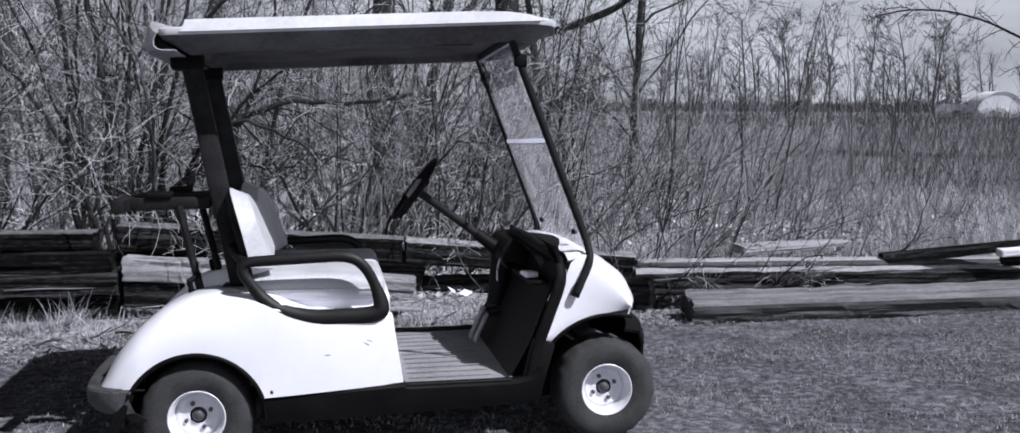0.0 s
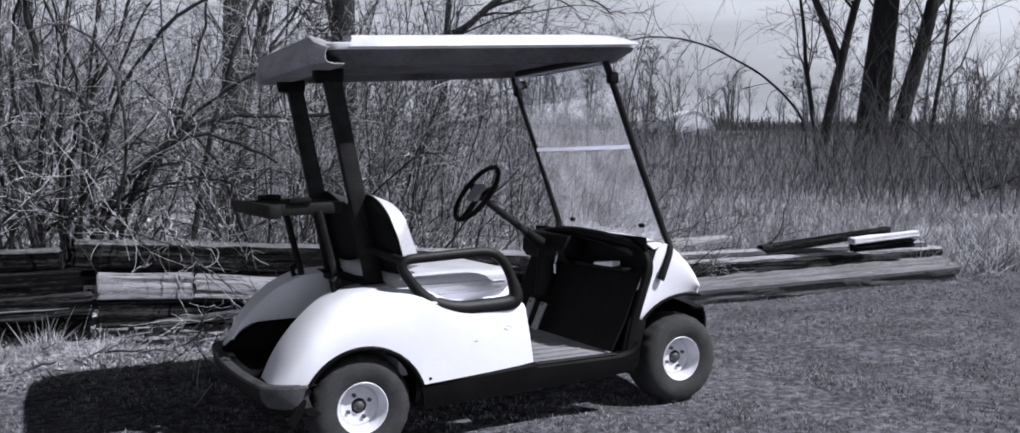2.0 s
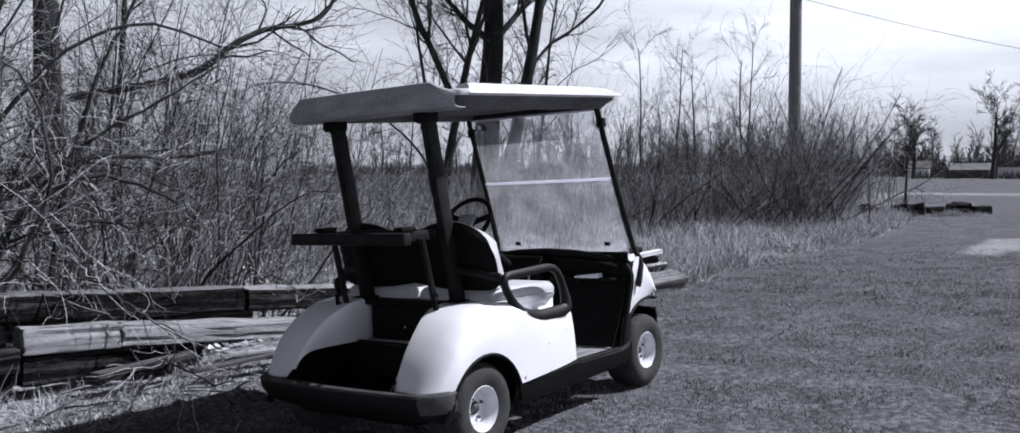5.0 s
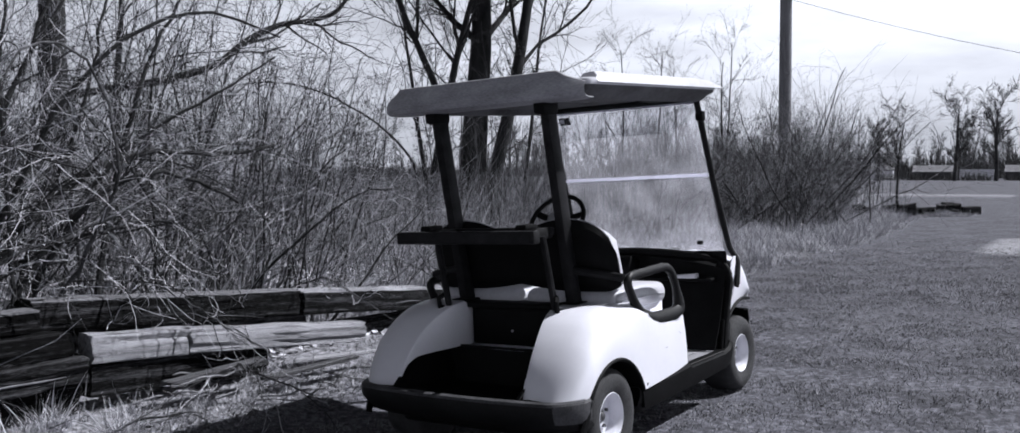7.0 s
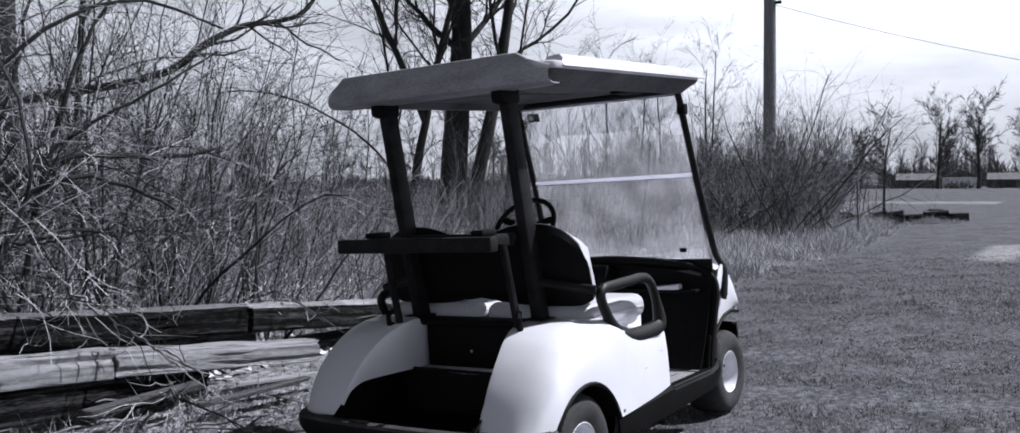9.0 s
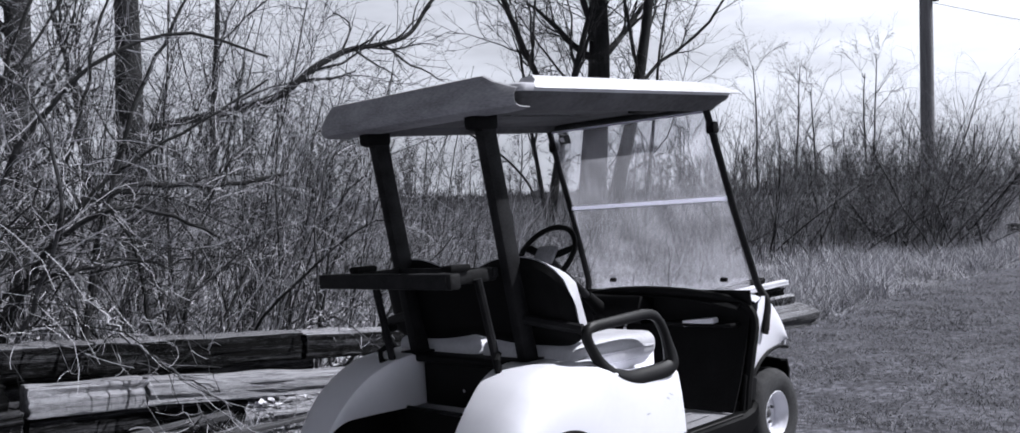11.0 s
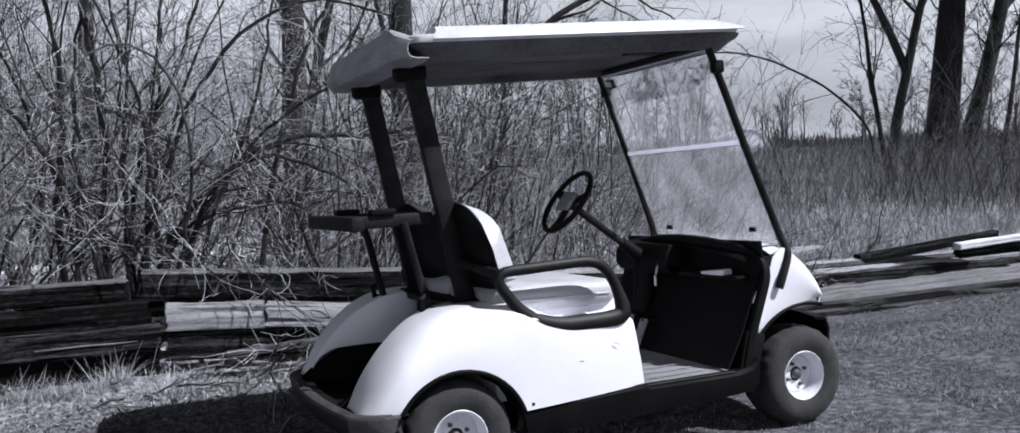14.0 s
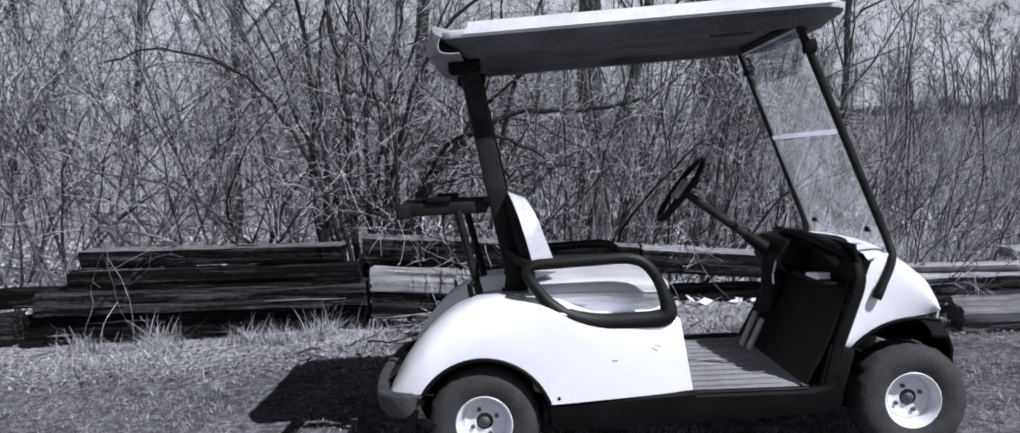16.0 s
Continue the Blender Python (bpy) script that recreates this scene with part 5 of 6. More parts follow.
th = np.repeat(rng.uniform(0.08, 0.42, n), 44)
blades("dead_grass", "long pale dead grass lying along the field edge", rng, tx, ty, th, np.full(len(tx), 0.0042), M_DRY, 1.1)
n = 260
cx, cy = rng.uniform(2.6, 7.5, n), rng.uniform(2.4, 4.2, n)
tx = np.repeat(cx, 50) + rng.normal(0, 0.12, n * 50)
ty = np.repeat(cy, 50) + rng.normal(0, 0.1, n * 50)
th = np.repeat(rng.uniform(0.1, 0.45, n), 50)
blades("dead_grass", "pale dead grass behind the timbers", rng, tx, ty, th, np.full(len(tx), 0.0035), M_DRY, 0.7)


def litter(name, label, rng, x, y, size, mat):
    n = len(x)
    base = np.c_[x, y, ground_z(x, y) + rng.uniform(0.005, 0.03, n)]
    a = rng.uniform(0, 2 * np.pi, n)
    u = np.c_[np.cos(a), np.sin(a), rng.normal(0, 0.4, n)] * (size * rng.uniform(0.5, 1.5, n))[:, None]
    v = np.c_[-np.sin(a), np.cos(a), rng.normal(0, 0.4, n)] * (size * rng.uniform(0.3, 0.8, n))[:, None]
    pts = np.stack((base - u, base - v, base + u, base + v), 1).reshape(-1, 3)
    f = np.arange(n * 4).reshape(-1, 4)
    tri = np.concatenate((f[:, :3], f[:, [0, 2, 3]]))
    return tagged(new(name, mesh_of(name, pts, tri, mat, False)), label, "leaf litter", kind="stuff")


n = 7000
x = rng.uniform(-4.5, 7.0, n)
y = edge_y(x) - 0.05 + np.abs(rng.normal(0.0, 0.4, n))
litter("leaf_litter", "pale dead leaves and chips by the timbers", rng, x, y, 0.011, M_CHIP)
n = 11000
x = rng.uniform(-4.5, 7.0, n)
y = edge_y(x) - 0.05 + np.abs(rng.normal(0.0, 0.4, n))
keep = np.sin(x * 6.3 + y * 2.0) + np.sin(x * 2.9 - y * 9.0) + rng.normal(0, 0.7, n) > -0.4
x, y = x[keep], y[keep]
blades("dead_grass", "matted pale straw lying by the timbers", rng, x, y, 0.03 + 0.11 * rng.random(len(x)) ** 2, np.full(len(x), 0.003), M_STRAW, 2.6)
n = 26000
x, y = rng.uniform(-7, 8, n), rng.uniform(2.3, 9.5, n)
litter("leaf_litter", "pale dead leaves under the shrubs", rng, x, y, 0.04, M_LITTER)


# ---- timbers ----
def timber(name, a, b, w, h, mat, label, seed, taper=0.0, end_mat=None, category="timber", top_mat=None, roll=0.0):
    """A rough-hewn timber from a to b (centres of its ends), with worn arrises, checks and hollows."""
    a, b = Vector(a), Vector(b)
    g = np.random.default_rng(seed)
    length = (b - a).length
    nl, prof = max(6, int(length / 0.05)), []
    for sx, sy in ((-1, -1), (1, -1), (1, 1), (-1, 1)):
        nxt = {(-1, -1): (1, -1), (1, -1): (1, 1), (1, 1): (-1, 1), (-1, 1): (-1, -1)}[(sx, sy)]
        for t in np.linspace(0.06, 0.94, 6):
            prof.append((sx + (nxt[0] - sx) * t, sy + (nxt[1] - sy) * t))
    prof = np.array(prof)
    rad = np.linalg.norm(prof, axis=1, keepdims=True)
    prof = prof * np.minimum(1, 1.27 / rad)
    m = len(prof)
    u = np.linspace(0, 1, nl)
    groove = 0.02 * g.normal(size=m)
    side = np.arange(m) // 6
    off = np.zeros((nl, m))
    for k in range(5):
        off += (g.normal(0, 0.022, 4)[side])[None, :] * np.sin(u[:, None] * (1.5 + 4 * k) * length + (g.uniform(0, 6, 4)[side])[None, :])
    crack = (g.random(m) < 0.34) * g.uniform(0.06, 0.24, m)
    fade = 0.5 + 0.5 * np.sin(u[:, None] * g.uniform(2, 7, (1, m)) * length + g.uniform(0, 6, (1, m)))
    off += groove[None, :] - crack[None, :] * fade + g.normal(0, 0.012, (nl, m))
    scale = (1 + off)[:, :, None] * (1 - taper * u)[:, None, None]
    yz = prof[None] * np.array([w / 2, h / 2]) * scale
    xs = np.repeat((u * length)[:, None], m, 1) + 0.0
    xs[0] += g.normal(0, 0.008, m)
    xs[-1] += g.normal(0, 0.008, m)
    v = np.stack((xs, yz[:, :, 0], yz[:, :, 1]), -1).reshape(-1, 3)
    faces = []
    for i in range(nl - 1):
        for k in range(m):
            l = (k + 1) % m
            faces.append((i * m + k, i * m + l, (i + 1) * m + l, (i + 1) * m + k))
    faces.append(tuple(range(m - 1, -1, -1)))
    faces.append(tuple((nl - 1) * m + k for k in range(m)))
    me = mesh_of(name, v, faces, mat, False)
    if end_mat:
        me.materials.append(end_mat)
        me.polygons[len(faces) - 1].material_index = 1
    # top faces take the paler, sunlit-toned material
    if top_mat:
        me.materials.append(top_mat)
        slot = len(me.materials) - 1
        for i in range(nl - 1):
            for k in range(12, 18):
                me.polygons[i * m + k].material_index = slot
    ob = new(name, me)
    d = (b - a).normalized()
    yv = Vector((0, 0, 1)).cross(d).normalized()
    rotm = Matrix((d, yv, d.cross(yv))).transposed().to_4x4()
    ob.matrix_world = Matrix.Translation(a) @ rotm @ Matrix.Rotation(radians(roll), 4, "X")
    if h > 0.1 and category == "timber":
        for k in range(max(2, int(length * 2.4))):
            l = min(length * 0.6, g.uniform(0.14, 0.6))
            x0 = g.uniform(0.02, max(0.03, length - l - 0.02))
            shrink = 1 - taper * (x0 + l) / length
            on_top = g.random() < 0.3
            line = []
            for q in np.linspace(0, 1, 5):
                wave = g.normal(0, 0.004)
                if on_top:
                    line.append((x0 + l * q, (-0.3 + 0.5 * (k % 4) / 3) * w * shrink + wave, h / 2 * shrink * 0.985))
                else:
                    line.append((x0 + l * q, -w / 2 * shrink * 0.985, (-0.36 + 0.72 * (k * 0.38 % 1)) * h * shrink + wave))
            thick = g.uniform(0.004, 0.009)
            part("sliver", sweep(line, [thick * 0.3, thick, thick * 1.2, thick, thick * 0.25], 5, flat=0.6), M_SLIVER if g.random() < 0.38 else mat, ob, "raised grey wood fibre")
    return tagged(ob, label, category, "stacked timbers")


T = "railway_tie"
DK = "dark weathered railway tie in a low stack"
# left-hand stack
timber(T, (-3.05, 2.24, 0.10), (-0.80, 2.22, 0.10), 0.22, 0.17, M_TIE, DK, 1)
timber(T, (-2.95, 2.18, 0.26), (-0.79, 2.15, 0.253), 0.21, 0.145, M_TIE, DK, 2)
timber(T, (-2.75, 2.27, 0.40), (-0.84, 2.22, 0.384), 0.21, 0.135, M_TIE, DK, 3)
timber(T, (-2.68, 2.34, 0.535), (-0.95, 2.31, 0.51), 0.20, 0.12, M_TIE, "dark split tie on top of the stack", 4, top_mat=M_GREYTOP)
timber(T, (-4.6, 2.45, 0.10), (-3.15, 2.30, 0.10), 0.2, 0.17, M_TIE, DK, 5)
timber(T, (-4.4, 2.5, 0.25), (-2.9, 2.45, 0.27), 0.18, 0.13, M_TIE, DK, 6)
# pale plank and what lies under it
timber("weathered_plank", (-0.745, 2.15, 0.345), (-0.195, 2.07, 0.312), 0.16, 0.155, M_PLANK, "pale sun-bleached timber with long cracks", 7)
timber("weathered_plank", (-0.185, 2.065, 0.315), (1.08, 1.89, 0.20), 0.16, 0.145, M_PLANK, "pale sun-bleached timber with a chamfered end", 8, 0.08)
timber(T, (-0.74, 2.18, 0.17), (0.35, 2.06, 0.12), 0.18, 0.18, M_TIE, DK, 9)
timber("broken_board", (-0.45, 1.88, 0.13), (0.15, 1.80, 0.17), 0.09, 0.035, M_TIEMID, "broken grey board lying in dead grass", 10)
timber("broken_board", (0.1, 1.74, 0.075), (0.8, 1.66, 0.10), 0.06, 0.022, M_TIEMID, "broken grey board lying in dead grass", 11)
timber("broken_board", (0.45, 1.84, 0.11), (1.1, 1.72, 0.085), 0.05, 0.022, M_PLANK, "split pale board lying in dead grass", 12)
dr = np.random.default_rng(77)
n = 80
x = dr.uniform(-1.2, 2.6, n)
y = edge_y(x) + np.abs(dr.normal(0.25, 0.22, n))
way = np.c_[dr.normal(0.8, 0.5, n), dr.normal(-0.1, 0.4, n), dr.normal(0.05, 0.1, n)]
sticks = grow(dr, np.c_[x, y, ground_z(x, y) + dr.uniform(0.01, 0.06, n)], way, dr.uniform(0.05, 0.3, n), 6, 0.2)
v, f = tubes(sticks, dr.uniform(0.003, 0.011, n), 0.5, 4)
tagged(new("broken_sticks", mesh_of("broken_sticks", v, f, M_BROKEN)), "broken grey sticks and bark strips in dead grass", "sticks", kind="stuff")
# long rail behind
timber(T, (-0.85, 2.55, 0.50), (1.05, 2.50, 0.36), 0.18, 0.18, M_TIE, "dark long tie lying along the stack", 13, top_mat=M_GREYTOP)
timber(T, (1.07, 2.48, 0.355), (2.75, 2.45, 0.20), 0.19, 0.18, M_TIE, "dark long tie with a worn top painted sunlit pale", 14, top_mat=M_TOP)
timber(T, (-0.9, 2.62, 0.27), (1.2, 2.62, 0.17), 0.2, 0.26, M_TIE, DK, 15)
timber(T, (1.2, 2.60, 0.06), (2.8, 2.55, 0.04), 0.2, 0.16, M_TIE, DK, 16)
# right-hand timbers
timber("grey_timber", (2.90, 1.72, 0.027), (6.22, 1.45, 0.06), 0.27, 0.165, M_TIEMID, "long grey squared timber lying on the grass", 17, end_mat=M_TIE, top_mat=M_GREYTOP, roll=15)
timber(T, (2.65, 2.12, 0.14), (6.42, 1.74, 0.13), 0.20, 0.19, M_TIE, "long dark timber with its bleached top painted as sunlit", 18, top_mat=M_TOP)
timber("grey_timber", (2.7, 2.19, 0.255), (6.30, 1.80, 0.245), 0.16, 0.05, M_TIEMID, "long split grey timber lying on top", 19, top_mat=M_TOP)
timber("split_log", (3.55, 2.36, 0.31), (4.4, 2.30, 0.35), 0.26, 0.07, M_PLANK, "pale bleached slab on the timbers", 20, 0.45)
timber("split_log", (4.5, 1.98, 0.27), (5.6, 1.58, 0.43), 0.11, 0.085, M_TIE, "dark split log lying aslant on the timbers", 21, 0.25, end_mat=M_CUT)
timber("split_log", (5.18, 1.60, 0.355), (5.79, 1.44, 0.405), 0.085, 0.06, M_CUT, "pale freshly split log", 22, 0.2)
timber("split_log", (5.25, 1.66, 0.285), (5.8, 1.5, 0.32), 0.1, 0.075, M_TIE, "short dark log under the pale one", 25)
timber("broken_board", (3.2, 1.90, 0.06), (4.1, 1.86, 0.08), 0.08, 0.03, M_PLANK, "pale board between the timbers", 23)
timber(T, (2.35, 2.3, 0.09), (2.75, 2.0, 0.10), 0.16, 0.20, M_TIE, "short dark tie end", 24)


# ---- trees ----
def tree(at, height, r, rng, lean=(0, 0), label="", limbs=9, fork=0.35, twigs=6, mat=None, limb_len=0.45, name="bare_tree", second=None, least=0.003, low=0):
    x, y = at
    z = float(ground_z(x, y)) - 0.05
    off = np.array([x, y, z])
    p0 = grow(rng, np.array([[0.0, 0, 0]]), np.array([[lean[0], lean[1], 1.0]]), np.array([height]), 14, 0.035, (lean[0] * 0.5, lean[1] * 0.5, 0))
    rad0 = np.array([r])
    if second is not None:
        at_z, way, length, share = second
        k = int(round(at_z / height * 13))
        p9 = grow(rng, p0[:, k], np.array([way]), np.array([length]), 14, 0.05, (0, 0, 0.25))
        p0, rad0 = np.concatenate((p0, p9)), np.array([r, r * share])
    ob = root(name, Matrix.Translation(off), label, "tree", "bare trees")
    for k in range(len(p0)):
        part("trunk", tubes(p0[k:k + 1], rad0[k:k + 1], 0.3, 12), mat or M_TRUNK, ob, "rough dark bark trunk")
    b, w, l, rr = kids(rng, p0, np.full(len(p0), height), rad0, limbs, fork, 0.98, 0.8, 0.15)
    l1 = l * limb_len * rng.uniform(0.5, 1.1, len(l))
    r1 = np.minimum(rr * 0.45, r * 0.28)
    p1 = grow(rng, b, w, l1, 10, 0.13, (0, 0, 0.15))
    b, w, l, rr = kids(rng, p1, l1, r1, 7, 0.2, 0.98, 0.7)
    l2 = l * rng.uniform(0.2, 0.5, len(l))
    r2 = np.maximum(rr * 0.5, 0.006)
    p2 = grow(rng, b, w, l2, 5, 0.2)
    b, w, l, rr = kids(rng, p2, l2, r2, twigs, 0.2, 1.0, 0.7)
    p3 = grow(rng, b, w, l * rng.uniform(0.3, 0.6, len(l)), 3, 0.18)
    for k in range(len(p1)):
        part("limb", tubes(p1[k:k + 1], r1[k:k + 1], 0.3, 6), mat or M_OLDSTEM, ob)
    if low:
        g = np.random.default_rng(int(height * 100 + r * 1000))
        b, w, l, rl = kids(g, p0, np.full(len(p0), height), rad0, low, 0.12, 0.55, 1.3, 0.1)
        l4 = g.uniform(1.0, 3.0, len(l))
        r4 = g.uniform(0.014, 0.03, len(l))
        p4 = grow(g, b, w, l4, 10, 0.1, (0, 0, 0.1), 0.9)
        for k in range(len(p4)):
            part("limb", tubes(p4[k:k + 1], r4[k:k + 1], 0.3, 5), mat or M_OLDSTEM, ob)
        b, w, l, rl = kids(g, p4, l4, r4, 9, 0.15, 1.0, 0.9)
        l5 = l * g.uniform(0.2, 0.5, len(l))
        p5 = grow(g, b, w, l5, 6, 0.12, curl=0.8)
        b, w, l, rl = kids(g, p5, l5, np.full(len(l5), 0.01), 5, 0.2, 1.0, 0.9)
        p6 = grow(g, b, w, l * g.uniform(0.3, 0.6, len(l)), 4, 0.15, curl=0.6)
        v, f = joined([tubes(p5, np.full(len(l5), 0.009), 0.5, 3), tubes(p6, np.full(len(l), 0.006), 0.6, 3)])
        tagged(part("twig_fringe", (v, f), mat or M_OLDSTEM, ob, "fine drooping twigs along the trunk"), kind="stuff")
    v, f = joined([tubes(p2, r2, 0.35, 3), tubes(p3, np.maximum(rr * 0.5, least), 0.6, 3)])
    tagged(part("crown", (v, f), mat or M_OLDSTEM, ob, "bare branching crown"), kind="stuff")
    return ob


tr = np.random.default_rng(21)
tree((20.88, 15.24), 13, 0.47, tr, (0.03, -0.04), "large leafless tree with a thick dark trunk in the field", 15, 0.4, 9, least=0.006, low=12)
tree((21.25, 14.85), 12, 0.25, tr, (0.10, -0.13), "leafless tree leaning away from the thick trunk", 14, 0.35, 9, least=0.006, low=14)
fork_tree = tree((19.72, 15.93), 10, 0.155, tr, (0.05, -0.06), "leafless tree forking low into two trunks in the field", 10, 0.3, 7, low=9, second=(2.75, (-0.26, 0.32, 1.0), 7.5, 0.8))
tree((19.6, 15.9), 7, 0.085, tr, (-0.06, 0.06), "slim leafless tree leaning outward in the field", 8, 0.3, 6)
for tx, ty, th in ((33, 16, 6.5), (35, 14.5, 5.5), (38, 17, 7), (37, 13, 6), (42, 15, 7.5)):
    tree((tx, ty), th, 0.06, tr, (tr.normal(0.05, 0.08), 0), "slender leafless sapling standing in the brush", 10, 0.25, 6, limb_len=0.35)
tree((20.9, 13.4), 8, 0.07, tr, (0.09, -0.11), "slim leafless tree beside the larger ones", 8, 0.25)
tree((1.2, 7.2), 8, 0.17, tr, (0.0, 0), "leafless tree among the shrubs", 18, 0.25, 9, least=0.004)
tree((-3.4, 8.6), 9, 0.1, tr, (0.04, 0), "leafless tree among the shrubs", 12, 0.2, mat=M_STEM)
tree((-0.9, 9.6), 9, 0.12, tr, (-0.03, 0), "leafless tree among the shrubs", 12, 0.2, mat=M_STEM)
for k in range(9):
    tree((tr.uniform(-11, 7.5), tr.uniform(9.5, 19)), tr.uniform(4.5, 8), tr.uniform(0.05, 0.11), tr, (tr.normal(0, 0.08), 0), "slim leafless tree in the wood behind the shrubs", 14, 0.12, 8, limb_len=0.42, least=0.005)
ar = np.random.default_rng(17)
arch = rounded([(-0.72 * (q + 0.32), 0.69 * (q + 0.32), z) for q, z in ((0.05, 0.3), (0.2, 1.5), (0.75, 2.2), (1.5, 2.85), (2.75, 3.55), (3.65, 3.85), (4.7, 3.95), (5.5, 3.8))], 0.3, 4)
lp = np.array([resample([tuple(p) for p in arch], 26)])
lb, lw, ll, lr = kids(ar, lp, np.array([6.0]), np.array([0.04]), 15, 0.3, 0.98, 0.9, 0.0)
l1 = ar.uniform(0.5, 1.5, len(ll))
q1 = grow(ar, lb, lw, l1, 8, 0.12, curl=0.8)
lb, lw, ll, lr = kids(ar, q1, l1, np.full(len(l1), 0.012), 5, 0.15, 1.0, 0.8)
q2 = grow(ar, lb, lw, ll * ar.uniform(0.25, 0.5, len(ll)), 5, 0.12, curl=0.8)
part("limb", joined([tubes(lp, np.array([0.045]), 0.4, 8), tubes(q1, np.full(len(l1), 0.013), 0.4, 4), tubes(q2, np.full(len(ll), 0.007), 0.6, 3)]), M_TRUNK, fork_tree, "long limb arching over and down")
big = tree((3.0, 8.6), 8.5, 0.21, tr, (0.02, 0), "leafless tree with a long crooked limb over the shrubs", 16, 0.3, 9, least=0.004)
limb = rounded([(0.1, -0.3, 2.3), (0.6, -1.3, 2.45), (1.0, -1.8, 2.62), (1.3, -1.95, 2.95), (1.75, -2.1, 3.2), (2.2, -2.15, 3.28), (2.6, -2.25, 3.42), (2.95, -2.3, 3.95), (3.6, -2.4, 4.25), (4.6, -2.6, 4.35)], 0.2, 4)
lp = np.array([[tuple(p) for p in limb]])
lb, lw, ll, lr = kids(tr, lp, np.array([5.0]), np.array([0.07]), 17, 0.15, 0.98, 0.9, 0.1)
l1 = tr.uniform(0.5, 1.5, len(ll))
q1 = grow(tr, lb, lw, l1, 8, 0.18)
r1 = np.maximum(lr * 0.4, 0.008)
lb, lw, ll, lr = kids(tr, q1, l1, r1, 6, 0.15, 1.0, 0.8)
q2 = grow(tr, lb, lw, ll * tr.uniform(0.25, 0.5, len(ll)), 5, 0.16)
part("limb", joined([tubes(lp, np.array([0.05]), 0.35, 8), tubes(q1, r1, 0.35, 4), tubes(q2, np.maximum(lr * 0.5, 0.003), 0.5, 3)]), M_TRUNK, big, "long crooked limb with many twigs")
tree((23.0, 2.97), 2.5, 0.04, tr, (0.02, 0), "young leafless tree on a bed by the lawn", 12, 0.36, 4, limb_len=0.4, least=0.005)
for x, y, h in ((189.4, 27.0, 12.5), (190.0, 20.2, 13.0), (191.0, 11.0, 11.5), (187.0, 40.0, 9.0)):
    tree((x, y), h, 0.42, tr, (0.02, 0), "distant leafless tree with a wide crown by the houses", 20, 0.24, 11, M_DARKFAR, 0.5, least=0.028)

# bushy trees along the far side of the field
br = np.random.default_rng(63)
for a, d, h in ((34, 74, 6.0), (36.5, 66, 5.0), (39, 80, 7.5), (41, 70, 5.5), (43.5, 84, 8.0), (45.5, 72, 5.0), (54.5, 62, 6.0), (56, 76, 7.5), (58, 64, 6.5), (60, 70, 7.5), (62, 58, 6.0), (64.5, 66, 7.0)):
    tree((d * math.cos(radians(a)), d * math.sin(radians(a)) - 4.0), h, 0.09, br, (br.normal(0, 0.05), 0), "bushy leafless tree across the field", 18, 0.08, 7, M_FAR, 0.38, least=0.012)

# dense wood behind the shrubs
wr = np.random.default_rng(51)
n = 560
az = wr.random(n)
az = np.radians(np.where(az < 0.84, 128 - 42 * az / 0.84, 86 - 32 * (az - 0.84) / 0.16))
gap = (np.abs(np.degrees(az) - 114) < 7) & (wr.random(n) < 0.55)
az = np.where(gap, az - 0.35, az)
dist = wr.uniform(15, 34, n)
x, y = 1.0 + dist * np.cos(az), -4.0 + dist * np.sin(az)
hh = wr.uniform(2.0, 7.0, n) * np.interp(np.degrees(az), [54, 64, 88, 100, 128], [0.3, 0.34, 0.45, 0.95, 1.0])
p0 = grow(wr, np.c_[x, y, ground_z(x, y)], up_cone(wr, n, (0, 0), 0.14), hh, 6, 0.08)
rad = wr.uniform(0.01, 0.032, n)
b, w, l, rr = kids(wr, p0, hh, rad, 9, 0.12, 0.98, 0.6, 0.2)
l1 = l * wr.uniform(0.12, 0.35, len(l))
p1 = grow(wr, b, w, l1, 4, 0.17)
b, w, l, rr2 = kids(wr, p1, l1, rr * 0.4, 3, 0.2, 1.0, 0.7)
p2 = grow(wr, b, w, l * 0.5, 2, 0.15)
v, f = joined([tubes(p0, rad, 0.3, 4), tubes(p1, np.maximum(rr * 0.45, 0.006), 0.5, 3), tubes(p2, np.full(len(l), 0.0055), 0.6, 3)])
tagged(new("wood_behind", mesh_of("wood_behind", v, f, M_WOOD)), "dense leafless wood behind the shrubs", "woods", kind="stuff")

# far woods
fr = np.random.default_rng(33)
shapes = []
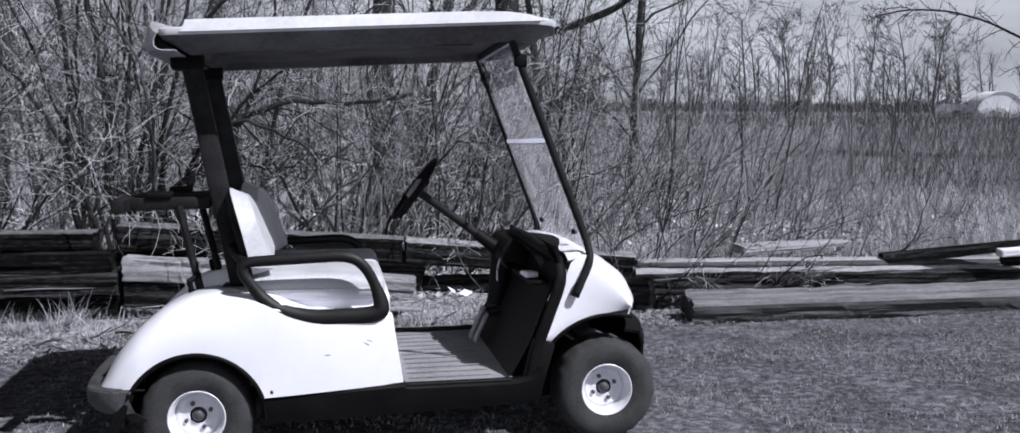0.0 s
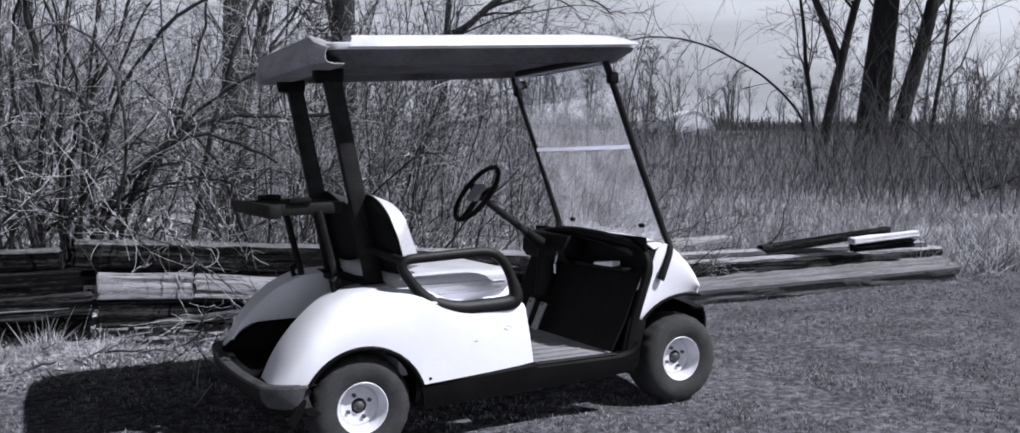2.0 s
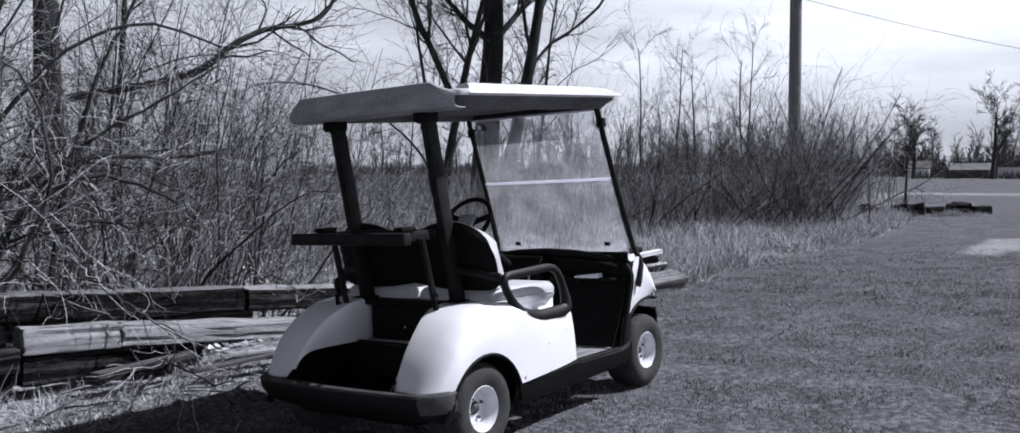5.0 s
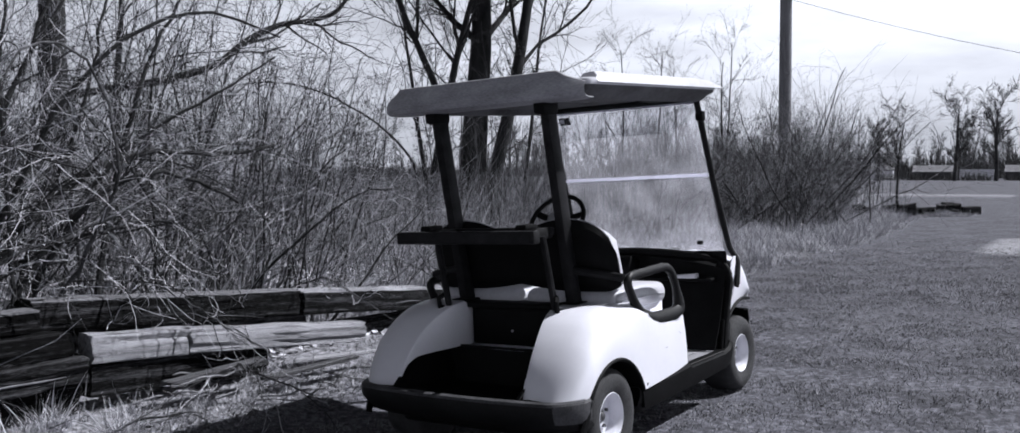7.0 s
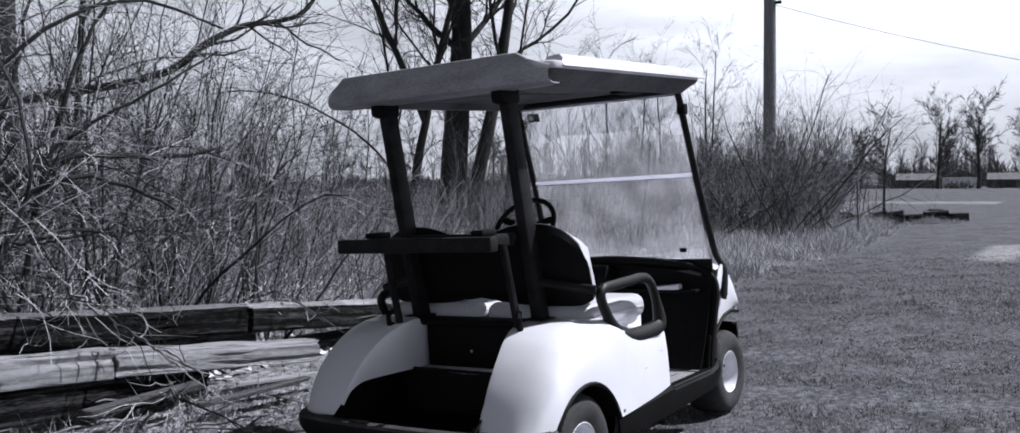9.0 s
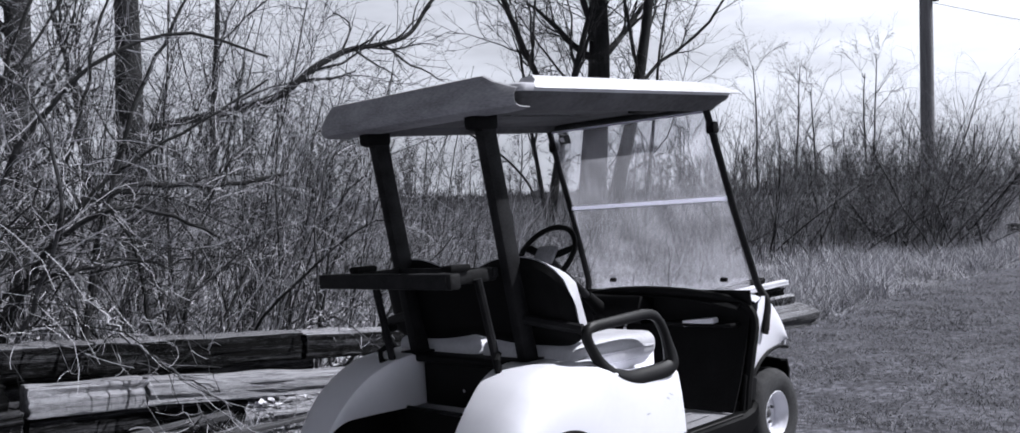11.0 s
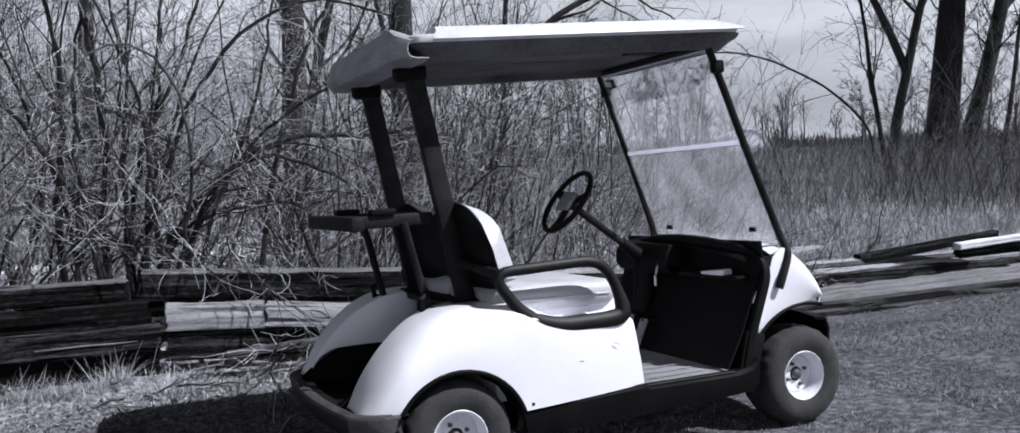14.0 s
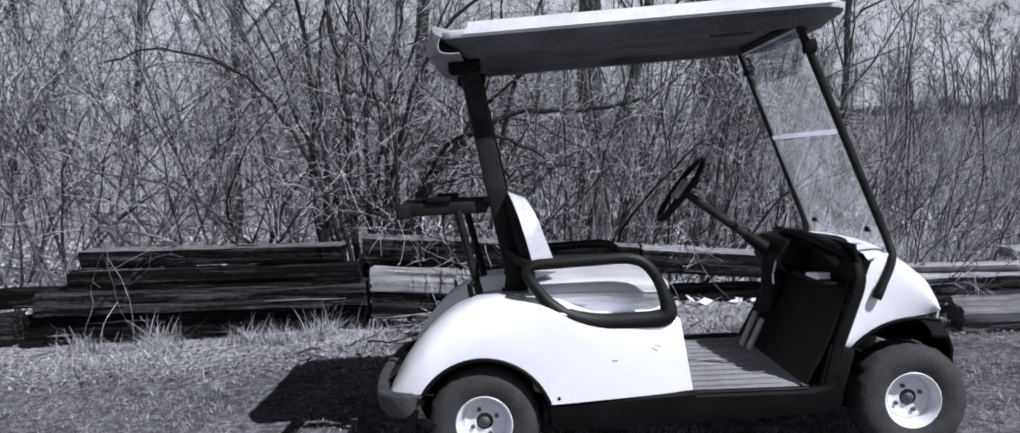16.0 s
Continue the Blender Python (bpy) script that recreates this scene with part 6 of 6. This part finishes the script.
for k in range(170):
    az = radians(fr.uniform(24, 125))
    dist = fr.uniform(85, 150) if k < 130 else fr.uniform(150, 200)
    if 46 < math.degrees(az) < 54:
        dist = fr.uniform(150, 200)
    x, y = dist * math.cos(az), dist * math.sin(az)
    h = fr.uniform(5.0, 10.5) * (0.55 if az < 0.8 else 1.0)
    base = np.array([[x, y, float(ground_z(x, y))]])
    p0 = grow(fr, base, np.array([[fr.normal(0, 0.05), fr.normal(0, 0.05), 1]]), np.array([h]), 6, 0.04)
    b, w, l, rr = kids(fr, p0, np.array([h]), np.array([0.16]), 14, 0.15, 0.98, 0.6, 0.25)
    l1 = l * fr.uniform(0.15, 0.35, len(l))
    p1 = grow(fr, b, w, l1, 3, 0.15)
    b, w, l, rr2 = kids(fr, p1, l1, rr * 0.4, 5, 0.2, 1, 0.6)
    p2 = grow(fr, b, w, l * 0.5, 2, 0.15)
    shapes += [tubes(p0, np.array([0.16]), 0.2, 4), tubes(p1, rr * 0.4, 0.4, 3), tubes(p2, np.full(len(l), 0.022), 0.6, 3)]
for k in range(190):
    az = radians(fr.uniform(-2, 34))
    dist = fr.uniform(240, 310)
    x, y = dist * math.cos(az), dist * math.sin(az)
    h = fr.uniform(6.0, 12.5)
    p0 = grow(fr, np.array([[x, y, float(ground_z(x, y))]]), np.array([[fr.normal(0, 0.05), fr.normal(0, 0.05), 1]]), np.array([h]), 6, 0.04)
    b, w, l, rr = kids(fr, p0, np.array([h]), np.array([0.2]), 18, 0.1, 0.98, 0.6, 0.25)
    l1 = l * fr.uniform(0.15, 0.35, len(l))
    p1 = grow(fr, b, w, l1, 3, 0.15)
    b, w, l, rr2 = kids(fr, p1, l1, rr * 0.4, 5, 0.2, 1, 0.6)
    p2 = grow(fr, b, w, l * 0.5, 2, 0.15)
    shapes += [tubes(p0, np.array([0.2]), 0.2, 4), tubes(p1, rr * 0.45, 0.4, 3), tubes(p2, np.full(len(l), 0.04), 0.6, 3)]
v, f = joined(shapes)
tagged(new("far_woods", mesh_of("far_woods", v, f, M_FAR)), "distant line of bare trees", "woods", kind="stuff")
n = 9000
az = np.radians(fr.uniform(22, 128, n))
dist = fr.uniform(150, 210, n)
x, y = dist * np.cos(az), dist * np.sin(az)
clump = 0.35 + 0.65 * np.abs(np.sin(az * 23 + 1.0) * np.sin(az * 57 + 0.4)) + 0.25 * np.abs(np.sin(az * 131))
p = grow(fr, np.c_[x, y, ground_z(x, y)], up_cone(fr, n, (0, 0), 0.35), fr.uniform(0.8, 3.6, n) * clump, 3, 0.12)
v, f = tubes(p, np.full(n, 0.075), 0.3, 3)
tagged(new("far_hedge", mesh_of("far_hedge", v, f, M_FAR)), "distant dark hedge under the trees", "hedge", kind="stuff")
n = 9500
az = np.radians(np.where(fr.random(n) < 0.55, fr.uniform(-6, 24, n), fr.uniform(24, 78, n)))
dist = fr.uniform(160, 215, n) + np.where(np.degrees(az) < 24, 75, 0)
x, y = dist * np.cos(az), dist * np.sin(az)
clump = 0.6 + 0.4 * np.abs(np.sin(az * 31 + 0.7) * np.sin(az * 83))
p = grow(fr, np.c_[x, y, ground_z(x, y)], up_cone(fr, n, (0, 0), 0.3), fr.uniform(2.0, 7.5, n) * clump * np.clip(1.25 - (np.degrees(az) - 22) / 8, 0.4, 1.25), 3, 0.14)
v, f = tubes(p, np.full(n, 0.13), 0.3, 3)
tagged(new("far_hedge", mesh_of("far_hedge", v, f, M_DARKFAR)), "distant dark wood edge behind the houses", "hedge", kind="stuff")
n = 900
y = fr.uniform(8, 46, n)
keep = np.sin(y * 1.1) + np.sin(y * 0.47 + 2) + fr.normal(0, 0.5, n) > 0.1
y = y[keep]
n = len(y)
x = fr.uniform(198, 204, n)
p = grow(fr, np.c_[x, y, ground_z(x, y)], up_cone(fr, n, (0, 0), 0.35), fr.uniform(0.5, 1.9, n), 3, 0.14)
v, f = tubes(p, np.full(n, 0.1), 0.3, 3)
tagged(new("far_hedge", mesh_of("far_hedge", v, f, M_DARKFAR)), "low dark garden shrubs before the far houses", "hedge", kind="stuff")

# ---- pole, wire, far buildings ----
pz = float(ground_z(23.63, 6.18))
pole = root("utility_pole", Matrix.Translation((23.63, 6.18, pz)), "grey wooden utility pole beyond the brush", "utility pole")
part("pole_shaft", sweep([(0, 0, -0.1), (0.02, 0, 4), (0.03, 0, 11)], [0.19, 0.175, 0.15], 14), M_POLE, pole)
part("pole_bracket", box((0.1, 0.25, 0.08), (0.02, -0.2, 6.1), 0.01), M_BLACK, pole)
wire = [(23.63 + 0.25 * d, 6.18 - d, 6.1 - 0.36 * d + 0.0085 * d * d) for d in np.linspace(0, 42, 30)]
tagged(new("overhead_wire"), "thin dark overhead wire from the pole", "wire")
wob = bpy.data.objects["overhead_wire"]
part("cable", sweep(wire, 0.0075, 5), M_WIRE, wob)


def house(x, y, w, d, h, turn, label, roofing=None, walling=None):
    z = float(ground_z(x, y))
    ob = root("far_house", Matrix.Translation((x, y, z)) @ pose(0, 0, 0, 0, 0, turn), label, "house", "far houses")
    part("wall", box((w, d, h), (0, 0, h / 2), 0.02), walling or M_SIDING, ob, "dark siding walls" if walling else "pale siding walls")
    gable = [[(xx, yy, zz) for yy, zz in ((-d / 2 - 0.3, h - 0.05), (0, h + d * 0.28), (d / 2 + 0.3, h - 0.05))] for xx in (-w / 2 - 0.3, w / 2 + 0.3)]
    part("roof", grid_shell(gable, 0.15), roofing or M_ROOFING, ob, "grey pitched roof" if roofing else "dark pitched roof")
    for k in range(3):
        part("window", box((0.9, 0.08, 1.0), (-w / 3 + k * w / 3, -d / 2 - 0.03, h * 0.55), 0.01), M_WINDOW, ob)
    return ob


house(206.0, 43.5, 4.5, 5, 2.2, 100, "distant small white house beyond the lawn")
house(208.5, 34.0, 7.0, 4.5, 1.8, 97, "distant low house with a pale roof beyond the lawn", M_PALEROOF, M_DARKWALL)
house(209.5, 25.6, 3.6, 7, 2.2, 7, "distant pale house with its gable to the lawn", M_PALEROOF)
house(210.5, 17.4, 6.5, 4.5, 1.8, 92, "distant grey-roofed house beyond the lawn", M_PALEROOF, M_DARKWALL)
hz = float(ground_z(69.5, 83.7)) - 1.15
hoop = root("hoop_house", Matrix.Translation((68.0, 82.4, hz)) @ pose(0, 0, 0, 0, 0, -24), "distant white plastic hoop house", "hoop house")
rows = [[(2.7 * math.cos(a), y, 3.8 * math.sin(a)) for a in np.linspace(0, math.pi, 16)] for y in (-3, 3)]
part("cover", grid_shell(rows, 0.05), M_SIDING, hoop, "white plastic cover")
end = [[(2.66 * math.cos(a) * q, -2.9, 3.75 * math.sin(a) * q) for a in np.linspace(0, math.pi, 16)] for q in (0.01, 1.0)]
part("end_wall", grid_shell(end, 0.06), M_SIDING, hoop)
part("hoop_door", box((1.3, 0.05, 2.1), (0, -2.96, 1.05), 0.01), M_PAPER, hoop)
tent = root("white_shed", Matrix.Translation((66.6, 87.2, float(ground_z(66.6, 87.2)) - 0.8)) @ pose(0, 0, 0, 0, 0, -38), "distant small white shed", "shed")
part("shed_wall", box((3.2, 3, 2.2), (0, 0, 1.1), 0.03), M_SIDING, tent)
part("shed_roof", grid_shell([[(xx, yy, zz) for xx, zz in ((-1.8, 2.1), (0, 2.9), (1.8, 2.1))] for yy in (-1.7, 1.7)], 0.08), M_ROOFING, tent)
part("shed_door", box((0.7, 0.05, 1.5), (0.6, -1.52, 0.75), 0.01), M_WINDOW, tent)
# low pile of old wood round the young tree
for k in range(18):
    q = fr.random()
    x, y = 21.8 + 2.9 * q + fr.normal(0, 0.3), 3.6 - 2.1 * q + fr.normal(0, 0.15)
    z = float(ground_z(x, y))
    a, l = fr.uniform(-1.6, 1.6), fr.uniform(0.15, 0.42)
    h = fr.uniform(0.14, 0.32)
    timber("old_log", (x - l * math.cos(a), y - l * math.sin(a), z + h * 0.4), (x + l * math.cos(a), y + l * math.sin(a), z + h * fr.uniform(0.4, 0.75)), h * 1.1, h, M_TIE, "dark old log edging a bed", 60 + k, category="log")
n = 170
q = fr.random(n)
cx, cy = 21.4 + 3.2 * q + fr.normal(0, 0.5, n), 3.7 - 2.2 * q + fr.normal(0, 0.25, n)
tx = np.repeat(cx, 40) + fr.normal(0, 0.1, n * 40)
ty = np.repeat(cy, 40) + fr.normal(0, 0.1, n * 40)
blades("dead_grass", "pale dead grass round the bed of logs", fr, tx, ty, np.repeat(fr.uniform(0.06, 0.22, n), 40), np.full(n * 40, 0.007), M_DRY, 0.8)
